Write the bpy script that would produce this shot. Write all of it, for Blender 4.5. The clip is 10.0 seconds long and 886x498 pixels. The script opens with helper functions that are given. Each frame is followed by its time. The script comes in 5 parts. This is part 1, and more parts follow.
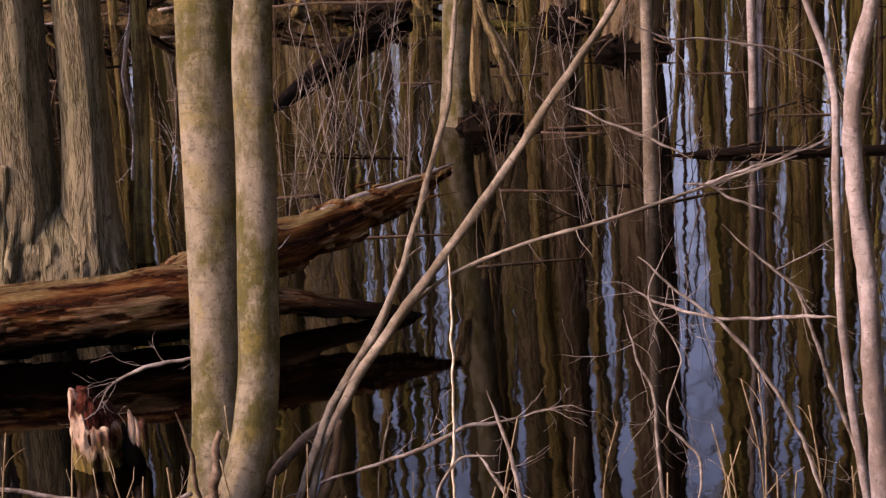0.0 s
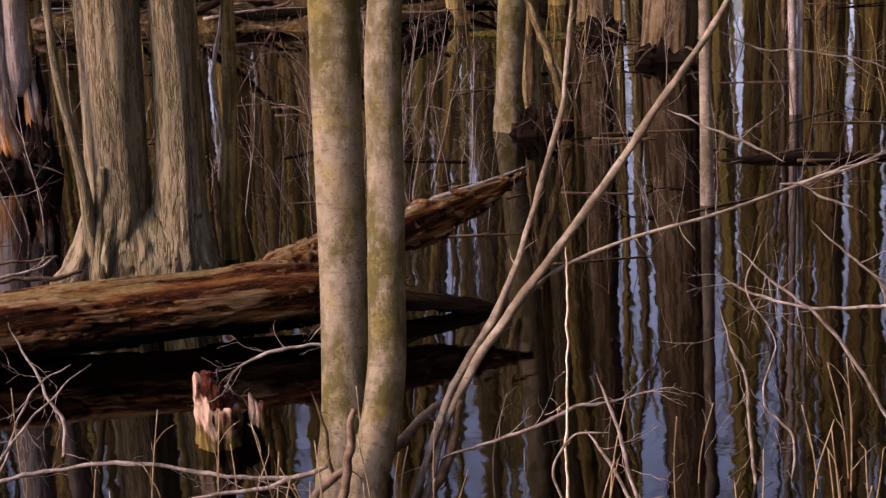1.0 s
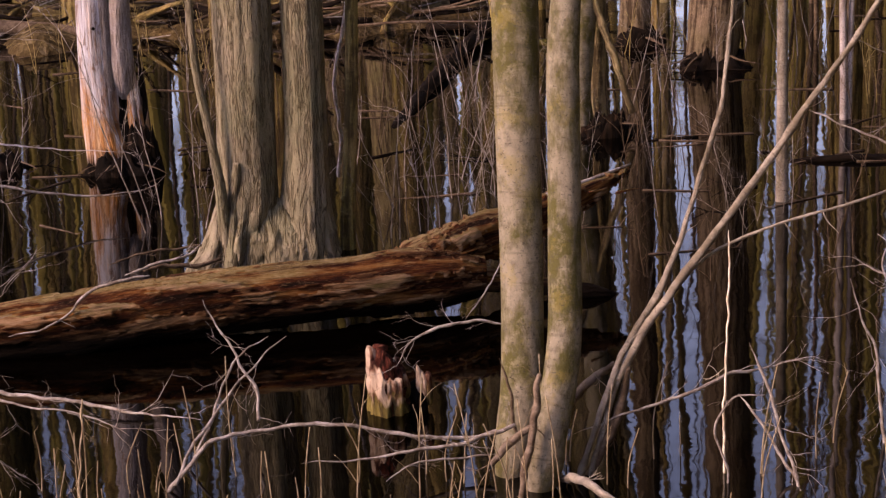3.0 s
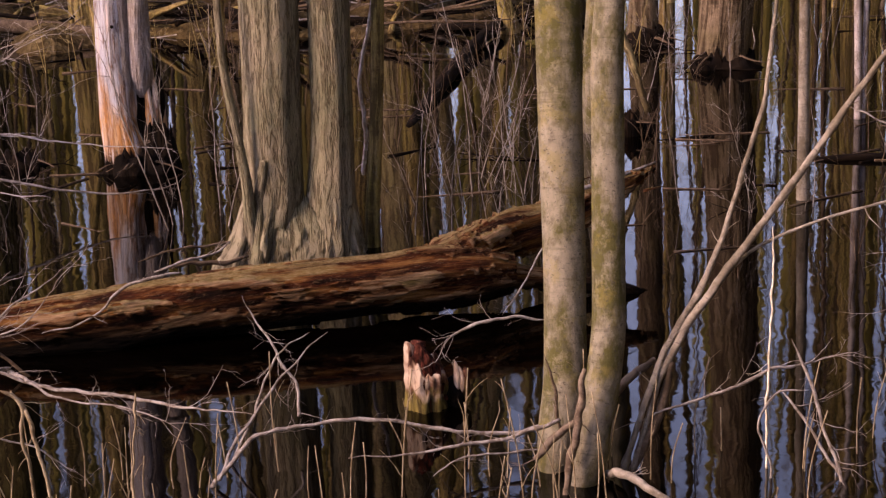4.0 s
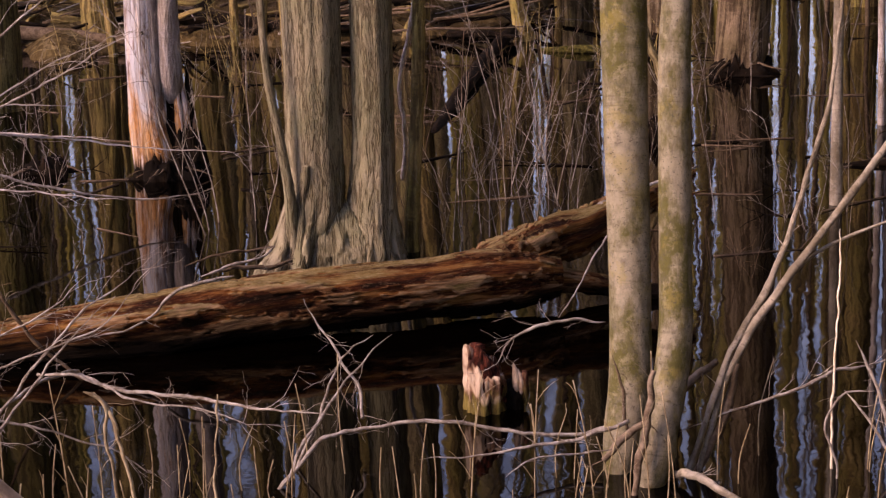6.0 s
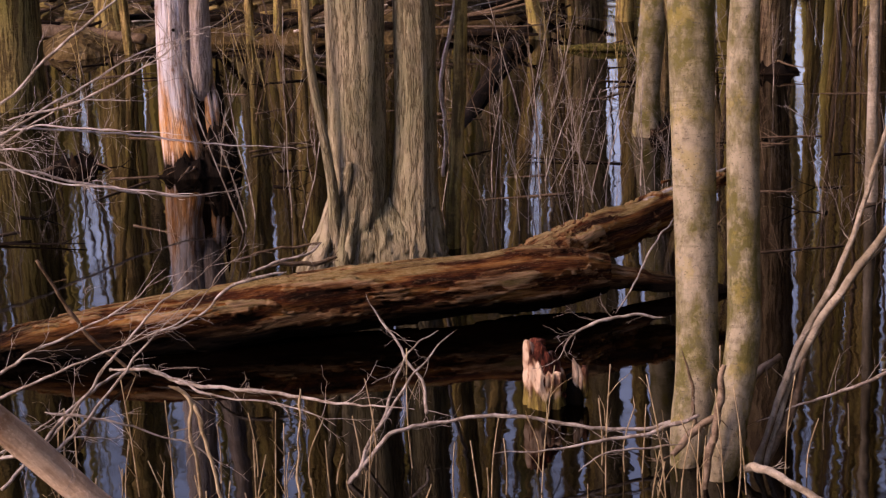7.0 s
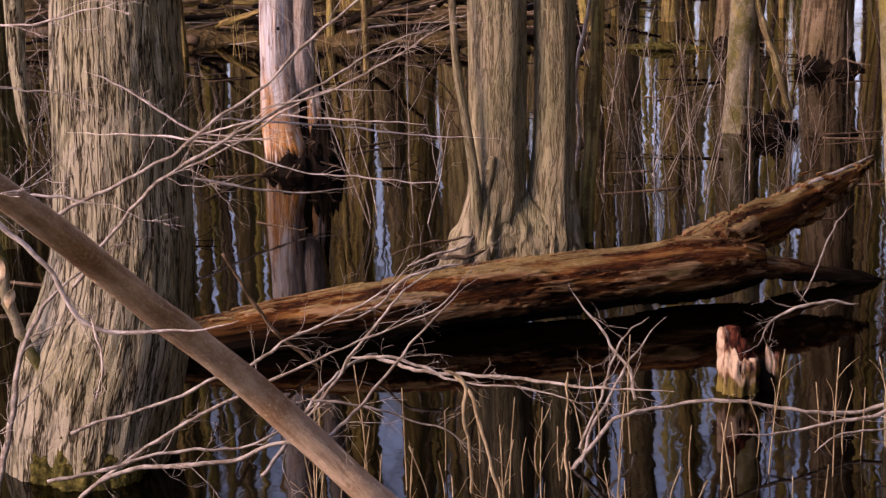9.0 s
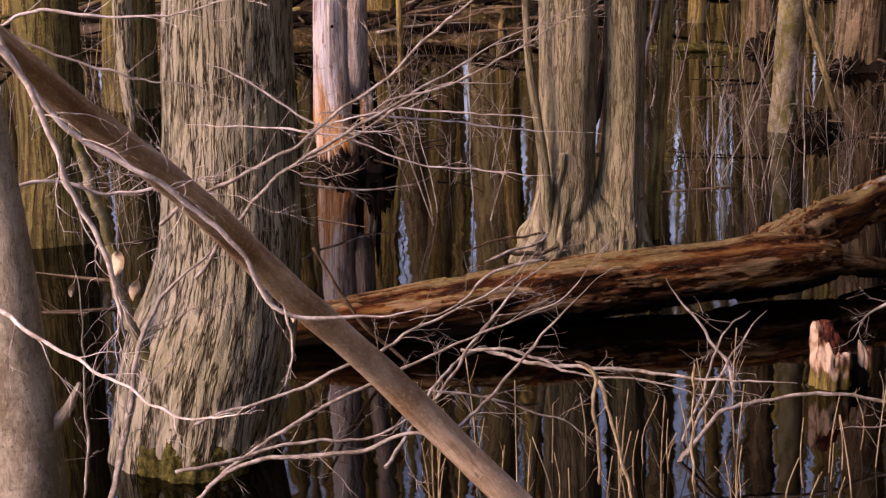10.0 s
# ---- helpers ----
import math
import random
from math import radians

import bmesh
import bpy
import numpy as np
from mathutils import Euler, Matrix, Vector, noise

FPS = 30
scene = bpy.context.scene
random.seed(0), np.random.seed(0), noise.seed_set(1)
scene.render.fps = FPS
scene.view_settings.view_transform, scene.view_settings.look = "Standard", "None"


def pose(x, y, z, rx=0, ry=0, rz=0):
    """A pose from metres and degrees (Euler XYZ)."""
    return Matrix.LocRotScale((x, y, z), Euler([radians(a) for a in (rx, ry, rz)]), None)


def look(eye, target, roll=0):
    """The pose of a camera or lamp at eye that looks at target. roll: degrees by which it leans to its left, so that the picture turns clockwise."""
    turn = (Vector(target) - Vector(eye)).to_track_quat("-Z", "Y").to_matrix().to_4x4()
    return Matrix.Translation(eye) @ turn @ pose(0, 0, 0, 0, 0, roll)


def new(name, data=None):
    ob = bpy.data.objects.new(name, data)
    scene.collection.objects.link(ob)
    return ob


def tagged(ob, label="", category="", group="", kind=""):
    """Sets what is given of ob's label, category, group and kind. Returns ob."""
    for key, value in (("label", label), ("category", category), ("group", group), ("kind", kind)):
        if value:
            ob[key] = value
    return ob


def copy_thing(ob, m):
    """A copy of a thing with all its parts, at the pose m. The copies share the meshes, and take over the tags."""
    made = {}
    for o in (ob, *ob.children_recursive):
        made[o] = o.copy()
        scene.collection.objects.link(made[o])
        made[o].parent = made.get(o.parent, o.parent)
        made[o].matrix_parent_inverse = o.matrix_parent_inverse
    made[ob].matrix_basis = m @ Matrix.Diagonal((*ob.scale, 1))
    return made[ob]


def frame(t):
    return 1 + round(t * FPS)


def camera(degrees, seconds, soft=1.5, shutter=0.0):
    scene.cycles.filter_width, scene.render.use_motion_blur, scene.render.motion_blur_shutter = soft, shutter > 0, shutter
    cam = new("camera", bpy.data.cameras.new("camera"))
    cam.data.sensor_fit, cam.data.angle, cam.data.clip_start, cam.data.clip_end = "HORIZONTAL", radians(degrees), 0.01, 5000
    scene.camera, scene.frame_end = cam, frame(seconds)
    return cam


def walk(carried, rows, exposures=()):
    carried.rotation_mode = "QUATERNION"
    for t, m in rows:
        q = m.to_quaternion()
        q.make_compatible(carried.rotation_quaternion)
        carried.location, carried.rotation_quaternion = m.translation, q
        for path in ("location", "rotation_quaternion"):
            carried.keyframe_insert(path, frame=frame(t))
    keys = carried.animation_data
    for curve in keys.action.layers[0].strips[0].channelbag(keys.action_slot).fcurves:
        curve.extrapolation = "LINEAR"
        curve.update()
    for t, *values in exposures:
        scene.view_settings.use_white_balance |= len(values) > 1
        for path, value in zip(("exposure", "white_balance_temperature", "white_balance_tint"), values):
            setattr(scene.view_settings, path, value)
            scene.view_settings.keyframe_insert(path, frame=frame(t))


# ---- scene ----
# ---- camera ----
cam = camera(25.0, 10.0, soft=1.3)
PATH = [
    (0, (0.007, 0.0205, 2.4477), (-0.0084, 9.6548, -0.2319), -3.220),
    (0.5, (-0.1915, -0.2147, 2.502), (-0.1817, 9.4237, -0.1625), -3.073),
    (1, (-0.3993, -0.4719, 2.5589), (-0.3481, 9.172, -0.0856), -2.901),
    (1.5, (-0.6275, -0.7428, 2.6182), (-0.5044, 8.902, -0.0206), -2.843),
    (2, (-0.838, -1.0013, 2.6725), (-0.6443, 8.6468, 0.0502), -2.673),
    (2.5, (-1.034, -1.1847, 2.7085), (-0.7902, 8.4651, 0.0967), -2.500),
    (4, (-1.4215, -1.2398, 2.6975), (-1.0345, 8.4085, 0.0975), -2.173),
    (4.5, (-1.502, -1.2421, 2.6976), (-1.0847, 8.4069, 0.1049), -2.137),
    (5, (-1.5664, -1.2499, 2.7), (-1.1224, 8.4025, 0.1244), -2.158),
    (6.5, (-1.9042, -1.2711, 2.6944), (-1.3426, 8.3798, 0.1364), -1.939),
    (7, (-2.0965, -1.2699, 2.6962), (-1.4673, 8.3754, 0.1326), -1.873),
    (7.5, (-2.3433, -1.2703, 2.6932), (-1.6294, 8.3701, 0.1335), -1.843),
    (8, (-2.6001, -1.275, 2.6893), (-1.8054, 8.3615, 0.1386), -1.819),
    (8.5, (-2.8846, -1.2813, 2.6819), (-2.0028, 8.3503, 0.1415), -1.854),
    (9, (-3.1769, -1.2743, 2.6827), (-2.2033, 8.3493, 0.145), -1.809),
    (9.5, (-3.4388, -1.2685, 2.6733), (-2.3897, 8.3498, 0.146), -1.644),
    (10, (-3.6847, -1.2545, 2.663), (-2.5689, 8.3585, 0.1439), -1.481),
]
walk(cam, [(t, look(eye, target, roll)) for t, eye, target, roll in PATH], exposures=[(0.0, 1.74, 8250, 47), (10.0, 1.74, 8250, 47)])

# ---- light ----
SUN_TO = Vector((-0.82, -0.34, 0.57)).normalized()
sun_data = bpy.data.lights.new("sun", "SUN")
sun_data.energy, sun_data.angle, sun_data.color = 1.95, radians(24), (1.0, 0.88, 0.70)
sun = new("sun", sun_data)
sun.matrix_world = look(SUN_TO * 60, (0, 0, 0))
world = bpy.data.worlds.new("sky")
scene.world = world
world.use_nodes = True
sky = world.node_tree.nodes.new("ShaderNodeTexSky")
sky.sky_type, sky.sun_disc, sky.ozone_density = "NISHITA", False, 3.0
sky.sun_elevation, sky.sun_rotation = math.asin(SUN_TO.z), math.atan2(SUN_TO.x, SUN_TO.y)
world.node_tree.nodes["Background"].inputs["Strength"].default_value = 0.15
world.node_tree.links.new(sky.outputs["Color"], world.node_tree.nodes["Background"].inputs["Color"])


# ---- materials ----
class Mat:
    """A node material with short calls for its nodes."""

    def __init__(self, name, rough=0.85):
        self.m = bpy.data.materials.new(name)
        self.m.use_nodes = True
        self.t = self.m.node_tree
        self.bsdf = self.t.nodes["Principled BSDF"]
        self.bsdf.inputs["Roughness"].default_value = rough
        self.bsdf.inputs["Specular IOR Level"].default_value = 0.08

    def node(self, kind, **inputs):
        n = self.t.nodes.new(kind)
        for key, value in inputs.items():
            self.put(n, key.replace("_", " "), value)
        return n

    def put(self, n, key, value):
        if isinstance(value, bpy.types.NodeSocket):
            self.t.links.new(value, n.inputs[key])
        else:
            n.inputs[key].default_value = value

    def coords(self, scale=(1, 1, 1), uv=True):
        c = self.node("ShaderNodeTexCoord")
        info = self.node("ShaderNodeObjectInfo")
        shift = self.node("ShaderNodeVectorMath")
        shift.operation = "SCALE"
        shift.inputs[3].default_value = 37.0
        comb = self.node("ShaderNodeCombineXYZ", X=info.outputs["Random"], Y=info.outputs["Random"], Z=info.outputs["Random"])
        self.t.links.new(comb.outputs[0], shift.inputs[0])
        add = self.node("ShaderNodeVectorMath")
        self.t.links.new(c.outputs["UV" if uv else "Object"], add.inputs[0])
        self.t.links.new(shift.outputs[0], add.inputs[1])
        m = self.node("ShaderNodeMapping", Scale=scale)
        self.t.links.new(add.outputs[0], m.inputs["Vector"])
        return m.outputs[0]

    def noise(self, vec, scale, detail=4.0, rough=0.6, distort=0.0):
        n = self.node("ShaderNodeTexNoise", Vector=vec, Scale=scale, Detail=detail, Roughness=rough, Distortion=distort)
        return n.outputs["Fac"]

    def voronoi(self, vec, scale, feature="DISTANCE_TO_EDGE"):
        n = self.node("ShaderNodeTexVoronoi")
        n.feature = feature
        self.put(n, "Vector", vec), self.put(n, "Scale", scale)
        return n.outputs["Distance"]

    def ramp(self, fac, *stops):
        n = self.node("ShaderNodeValToRGB", Fac=fac)
        el = n.color_ramp.elements
        while len(el) < len(stops):
            el.new(0.5)
        for e, (at, c) in zip(el, stops):
            e.position, e.color = at, (*c, 1) if len(c) == 3 else c
        return n.outputs["Color"]

    def grey(self, fac, lo, hi):
        return self.ramp(fac, (lo, (0, 0, 0)), (hi, (1, 1, 1)))

    def mix(self, fac, a, b, blend="MIX"):
        n = self.t.nodes.new("ShaderNodeMix")
        n.data_type, n.blend_type = "RGBA", blend
        for i, v in ((0, fac), (6, a), (7, b)):
            if isinstance(v, bpy.types.NodeSocket):
                self.t.links.new(v, n.inputs[i])
            else:
                n.inputs[i].default_value = (*v, 1) if isinstance(v, tuple) else v
        return n.outputs[2]

    def math(self, op, a, b=0.5):
        n = self.t.nodes.new("ShaderNodeMath")
        n.operation = op
        for i, v in ((0, a), (1, b)):
            if isinstance(v, bpy.types.NodeSocket):
                self.t.links.new(v, n.inputs[i])
            else:
                n.inputs[i].default_value = v
        return n.outputs[0]

    def done(self, colour, height=None, strength=0.5, distance=0.01, rough=None):
        self.put(self.bsdf, "Base Color", colour)
        if rough is not None:
            self.put(self.bsdf, "Roughness", rough)
        if height is not None:
            b = self.node("ShaderNodeBump", Strength=strength, Distance=distance, Height=height)
            self.t.links.new(b.outputs[0], self.bsdf.inputs["Normal"])
        return self.m


def mat_smooth_bark(name, base, dark, lichen, amount):
    m = Mat(name, 0.8)
    v = m.coords()
    big, mid = m.noise(m.coords((1, 0.55, 1)), 7.0, 5, 0.68), m.noise(m.coords((1, 0.7, 1)), 34.0, 6, 0.7)
    c = m.mix(m.grey(big, 0.42, 0.57), dark, base)
    c = m.mix(m.math("MULTIPLY", m.grey(mid, 0.48, 0.66), 0.6), c, tuple(x * 0.42 for x in base))
    c = m.mix(m.math("MULTIPLY", m.grey(m.noise(v, 8.0, 5, 0.7), 1 - amount, 1.08 - amount), 0.38), c, lichen)
    pale = m.noise(m.coords((1, 0.8, 1)), 22.0, 6, 0.75)
    c = m.mix(m.math("MULTIPLY", m.grey(pale, 0.54, 0.66), 0.32), c, tuple(min(1, x * 1.65) for x in base))
    speck = m.noise(m.coords((1, 1.5, 1)), 70.0, 3)
    c = m.mix(m.math("MULTIPLY", m.grey(speck, 0.61, 0.66), 0.75), c, tuple(x * 0.3 for x in base))
    ring = m.noise(m.coords((0.22, 2.2, 1)), 26.0, 4)
    c = m.mix(m.math("MULTIPLY", m.grey(ring, 0.56, 0.70), 0.35), c, tuple(x * 0.6 for x in dark))
    return m.done(c, m.math("ADD", mid, m.math("ADD", pale, m.math("MULTIPLY", ring, 0.25))), 0.9, 0.008)


def mat_furrow_bark(name, base, dark, moss, plate=14.0, deep=0.015, crack=0.8, along=0.09, plates=False, streak=0.5, glint=0.5):
    m = Mat(name, 0.9)
    wide = m.coords()
    bend = m.node("ShaderNodeTexNoise", Vector=m.coords((1, 0.5, 1)), Scale=7.0, Detail=4.0)
    sc = m.node("ShaderNodeVectorMath")
    sc.operation = "SCALE"
    sc.inputs[3].default_value = 0.03
    m.t.links.new(bend.outputs["Color"], sc.inputs[0])
    add = m.node("ShaderNodeVectorMath")
    m.t.links.new(wide, add.inputs[0]), m.t.links.new(sc.outputs[0], add.inputs[1])
    squeeze = m.node("ShaderNodeMapping", Vector=add.outputs[0], Scale=(1, along, 1))
    furrow = m.noise(squeeze.outputs[0], plate * 2.2, 3, 0.5)
    breaks = m.noise(m.coords((0.5, 1, 1)), plate * 2.4, 4)
    ridge = m.grey(m.math("ADD", furrow, m.math("MULTIPLY", m.math("SUBTRACT", breaks, 0.5), 0.3)), 0.40, 0.56)
    if plates:
        line = m.math("ABSOLUTE", m.math("SUBTRACT", m.noise(squeeze.outputs[0], plate, 3, 0.55), 0.5))
        gate = m.math("MULTIPLY", m.grey(m.noise(m.coords((1, 0.35, 1)), plate * 0.8, 3), 0.46, 0.66), 0.12)
        ridge = m.grey(m.math("ADD", line, gate), 0.006, 0.085)
        coarse = m.math("ABSOLUTE", m.math("SUBTRACT", m.noise(m.coords((1, 0.12, 1)), plate * 0.55, 4, 0.6), 0.5))
        ridge = m.math("MINIMUM", m.math("ADD", m.math("MULTIPLY", ridge, 0.55), 0.45), m.grey(coarse, 0.003, 0.04))
    strands = m.noise(m.coords((1, 0.14, 1)), 130.0, 4, 0.7)
    fine = m.noise(m.coords((1, 0.6, 1)), 110.0, 5, 0.7)
    c = m.mix(m.grey(m.noise(wide, 3.2, 5, 0.65), 0.40, 0.62), base, moss)
    c = m.mix(m.math("MULTIPLY", m.grey(strands, 0.42, 0.62), streak), c, tuple(x * 0.45 for x in base))
    c = m.mix(m.math("MULTIPLY", m.grey(fine, 0.52, 0.68), glint), c, tuple(min(1, x * 1.6) for x in base))
    c = m.mix(m.math("MULTIPLY", m.math("SUBTRACT", 1.0, ridge), crack), c, dark)
    h = m.math("ADD", m.math("MULTIPLY", ridge, crack), m.math("ADD", m.math("MULTIPLY", strands, streak), m.math("MULTIPLY", fine, 0.6)))
    return m.done(c, h, 1.0, deep * 1.7)


def mat_twig(name, base, dark):
    m = Mat(name, 0.75)
    v = m.coords()
    c = m.mix(m.grey(m.noise(v, 18.0, 5, 0.65), 0.42, 0.58), base, dark)
    c = m.mix(m.math("MULTIPLY", m.grey(m.noise(m.coords((1, 0.2, 1)), 160.0, 3), 0.5, 0.7), 0.5), c, tuple(x * 0.4 for x in base))
    c = m.mix(m.math("MULTIPLY", m.grey(m.noise(v, 55.0, 4, 0.7), 0.55, 0.66), 0.5), c, tuple(min(1, x * 1.35) for x in base))
    return m.done(c, m.noise(v, 90.0, 4, 0.7), 0.9, 0.004)


BEECH = mat_smooth_bark("beech_bark", (0.205, 0.186, 0.140), (0.074, 0.070, 0.024), (0.20, 0.165, 0.045), 0.46)
POLE = mat_smooth_bark("pole_bark", (0.285, 0.258, 0.215), (0.135, 0.115, 0.085), (0.235, 0.225, 0.145), 0.34)
# Tan wood lightened: light the pole's near side lacks is put in its colour.
TANPOLE_LIT = mat_furrow_bark("lightened_tan_wood", (0.56, 0.44, 0.33), (0.16, 0.085, 0.05), (0.34, 0.215, 0.13), 11.0, 0.005, 0.5, 0.10, False, 0.3)
GREYBARK = mat_furrow_bark("weathered_grey_bark", (0.27, 0.25, 0.26), (0.090, 0.063, 0.045), (0.270, 0.234, 0.211), 26.0, 0.007, 0.45, 0.16, False, 0.3)
PALE = mat_smooth_bark("pale_bark", (0.36, 0.335, 0.335), (0.20, 0.17, 0.155), (0.369, 0.328, 0.262), 0.32)
FURROW = mat_furrow_bark("furrowed_bark", (0.295, 0.28, 0.225), (0.023, 0.017, 0.010), (0.257, 0.246, 0.168), 40.0, 0.012, 1.0, 0.13, True, 0.12, 0.25)
TWINBARK = mat_furrow_bark("twin_trunk_bark", (0.262, 0.232, 0.168), (0.050, 0.038, 0.022), (0.185, 0.180, 0.115), 46.0, 0.008, 0.7, 0.14, True, 0.15, 0.25)
FARBARK = mat_furrow_bark("woodland_bark", (0.33, 0.245, 0.105), (0.065, 0.044, 0.022), (0.25, 0.215, 0.065), 14.0, 0.01)
FARBARK2 = mat_furrow_bark("woodland_bark_grey", (0.35, 0.28, 0.165), (0.075, 0.055, 0.034), (0.26, 0.23, 0.10), 18.0, 0.01)
# Reddish bark darkened: the shade on these trunks is put into its colour.
REDBARK_SHADED = mat_furrow_bark("shaded_reddish_bark", (0.19, 0.145, 0.10), (0.03, 0.018, 0.011), (0.13, 0.105, 0.058), 14.0, 0.012)
OLIVEBARK = mat_furrow_bark("olive_bark", (0.152, 0.124, 0.052), (0.032, 0.022, 0.011), (0.108, 0.100, 0.032), 16.0, 0.012)
TWIG = mat_twig("twig_bark", (0.30, 0.28, 0.262), (0.135, 0.113, 0.095))
TWIGDARK = mat_twig("dark_twig_bark", (0.116, 0.086, 0.062), (0.060, 0.042, 0.027))
TWIGBROWN = mat_twig("brown_twig_bark", (0.18, 0.14, 0.105), (0.085, 0.06, 0.042))
DRYLEAF = mat_twig("dead_leaf", (0.46, 0.40, 0.31), (0.30, 0.22, 0.14))
STRAW = mat_twig("bleached_straw", (0.74, 0.69, 0.58), (0.52, 0.45, 0.33))
TWIGPALE = mat_twig("pale_twig_bark", (0.54, 0.50, 0.49), (0.29, 0.25, 0.225))
OLIVETWIG = mat_twig("olive_twig_bark", (0.304, 0.248, 0.112), (0.152, 0.120, 0.048))
REED = mat_twig("dry_stem", (0.340, 0.281, 0.187), (0.187, 0.140, 0.085))


def mat_log():
    m = Mat("rotten_wood", 0.85)
    at = m.node("ShaderNodeAttribute")
    at.attribute_name = "plate"
    plate = at.outputs["Fac"]
    strands = m.noise(m.coords((1, 0.045, 1)), 75.0, 5, 0.7)
    patch = m.noise(m.coords((1, 0.11, 1)), 24.0, 5, 0.62)
    fine = m.noise(m.coords((1, 0.15, 1)), 170.0, 5, 0.7)
    inner = m.ramp(patch, (0.38, (0.0085, 0.0034, 0.0017)), (0.48, (0.0638, 0.0170, 0.0059)), (0.57, (0.2040, 0.0833, 0.0238)), (0.70, (0.3570, 0.1955, 0.0680)))
    outer = m.ramp(patch, (0.36, (0.0467, 0.0170, 0.0076)), (0.47, (0.1700, 0.0808, 0.0323)), (0.57, (0.3400, 0.2210, 0.1275)), (0.70, (0.1190, 0.0935, 0.0340)))
    c = m.mix(m.grey(plate, 0.35, 0.6), inner, outer)
    c = m.mix(m.math("MULTIPLY", m.grey(strands, 0.46, 0.62), 0.7), c, (0.0238, 0.0085, 0.0043))
    c = m.mix(m.math("MULTIPLY", m.grey(fine, 0.54, 0.68), 0.4), c, (0.2890, 0.1870, 0.1020))
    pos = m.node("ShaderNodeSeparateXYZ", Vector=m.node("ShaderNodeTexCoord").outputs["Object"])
    # Height that drives the underside shade put into the log's colour.
    shade_z = m.math("ADD", pos.outputs["Z"], m.math("MULTIPLY", m.math("SUBTRACT", patch, 0.5), 0.16))
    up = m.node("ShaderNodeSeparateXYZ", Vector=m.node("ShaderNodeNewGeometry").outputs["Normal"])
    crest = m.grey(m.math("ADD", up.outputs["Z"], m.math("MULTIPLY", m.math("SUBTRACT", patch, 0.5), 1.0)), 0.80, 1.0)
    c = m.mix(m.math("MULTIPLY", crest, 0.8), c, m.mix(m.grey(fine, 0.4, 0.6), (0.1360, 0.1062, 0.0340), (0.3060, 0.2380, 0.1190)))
    # Painted shade: near black low on the log, fading upwards.
    c = m.mix(m.grey(shade_z, 0.065, 0.20), (0.0034, 0.0017, 0.0008), c)
    h = m.math("ADD", strands, m.math("MULTIPLY", fine, 0.6))
    return m.done(c, h, 1.0, 0.028)


def mat_snag():
    m = Mat("bleached_wood", 0.75)
    strands = m.noise(m.coords((1, 0.04, 1)), 60.0, 5, 0.7)
    patch = m.noise(m.coords((1, 0.35, 1)), 9.0, 5, 0.65)
    pos = m.node("ShaderNodeSeparateXYZ", Vector=m.node("ShaderNodeTexCoord").outputs["Object"])
    low = m.math("ADD", pos.outputs["Z"], m.math("MULTIPLY", m.math("SUBTRACT", patch, 0.5), 1.6))
    streak = m.noise(m.coords((1, 0.08, 1)), 26.0, 4, 0.6)
    c = m.mix(m.grey(streak, 0.44, 0.58), (0.48, 0.50, 0.57), (0.34, 0.32, 0.33))
    orange = m.mix(m.grey(streak, 0.40, 0.60), (0.50, 0.33, 0.20), (0.42, 0.19, 0.06))
    c = m.mix(m.grey(low, 0.30, 0.66), orange, c)
    shard = m.noise(m.coords((1, 0.10, 1)), 34.0, 4, 0.6)
    c = m.mix(m.grey(shard, 0.55, 0.60), c, (0.55, 0.48, 0.46))
    c = m.mix(m.math("MULTIPLY", m.grey(m.noise(m.coords((1, 0.3, 1)), 18.0, 5, 0.7), 0.54, 0.62), 0.75), c, (0.16, 0.08, 0.045))
    c = m.mix(m.math("MULTIPLY", m.grey(strands, 0.50, 0.66), 0.55), c, (0.14, 0.07, 0.04))
    rotted = m.math("ADD", pos.outputs["Z"], m.math("MULTIPLY", m.math("SUBTRACT", shard, 0.5), 0.35))
    c = m.mix(m.grey(rotted, 0.06, 0.15), (0.006, 0.003, 0.002), c)
    return m.done(c, m.math("ADD", strands, m.math("ADD", streak, patch)), 1.0, 0.03)


def mat_rot_shade():
    m = Mat("rotten_and_shaded_wood", 0.9)
    n = m.noise(m.coords((1, 0.3, 1)), 22.0, 5)
    # Near black for rot, and for shade in hollows and below trunks.
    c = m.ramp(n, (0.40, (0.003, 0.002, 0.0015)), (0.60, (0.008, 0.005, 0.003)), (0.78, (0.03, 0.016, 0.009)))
    return m.done(c, n, 0.9, 0.02)


def mat_stump():
    m = Mat("splintered_wood", 0.8)
    strands = m.noise(m.coords((1, 0.12, 1)), 55.0, 5)
    patch = m.noise(m.coords((1, 0.5, 1)), 13.0, 3)
    pos = m.node("ShaderNodeSeparateXYZ", Vector=m.node("ShaderNodeTexCoord").outputs["Object"])
    c = m.ramp(patch, (0.41, (0.0298, 0.0102, 0.0068)), (0.48, (0.1870, 0.1020, 0.0680)), (0.57, (0.4250, 0.3315, 0.2550)))
    c = m.mix(m.math("MULTIPLY", m.grey(strands, 0.54, 0.68), 0.7), c, (0.0765, 0.0255, 0.0153))
    foot = m.math("ADD", pos.outputs["Z"], m.math("MULTIPLY", m.math("SUBTRACT", patch, 0.5), 0.25))
    c = m.mix(m.grey(foot, 0.05, 0.10), m.mix(m.grey(strands, 0.42, 0.6), (0.1700, 0.1360, 0.0425), (0.0340, 0.0238, 0.0102)), c)
    return m.done(c, m.math("ADD", strands, patch), 0.9, 0.012)


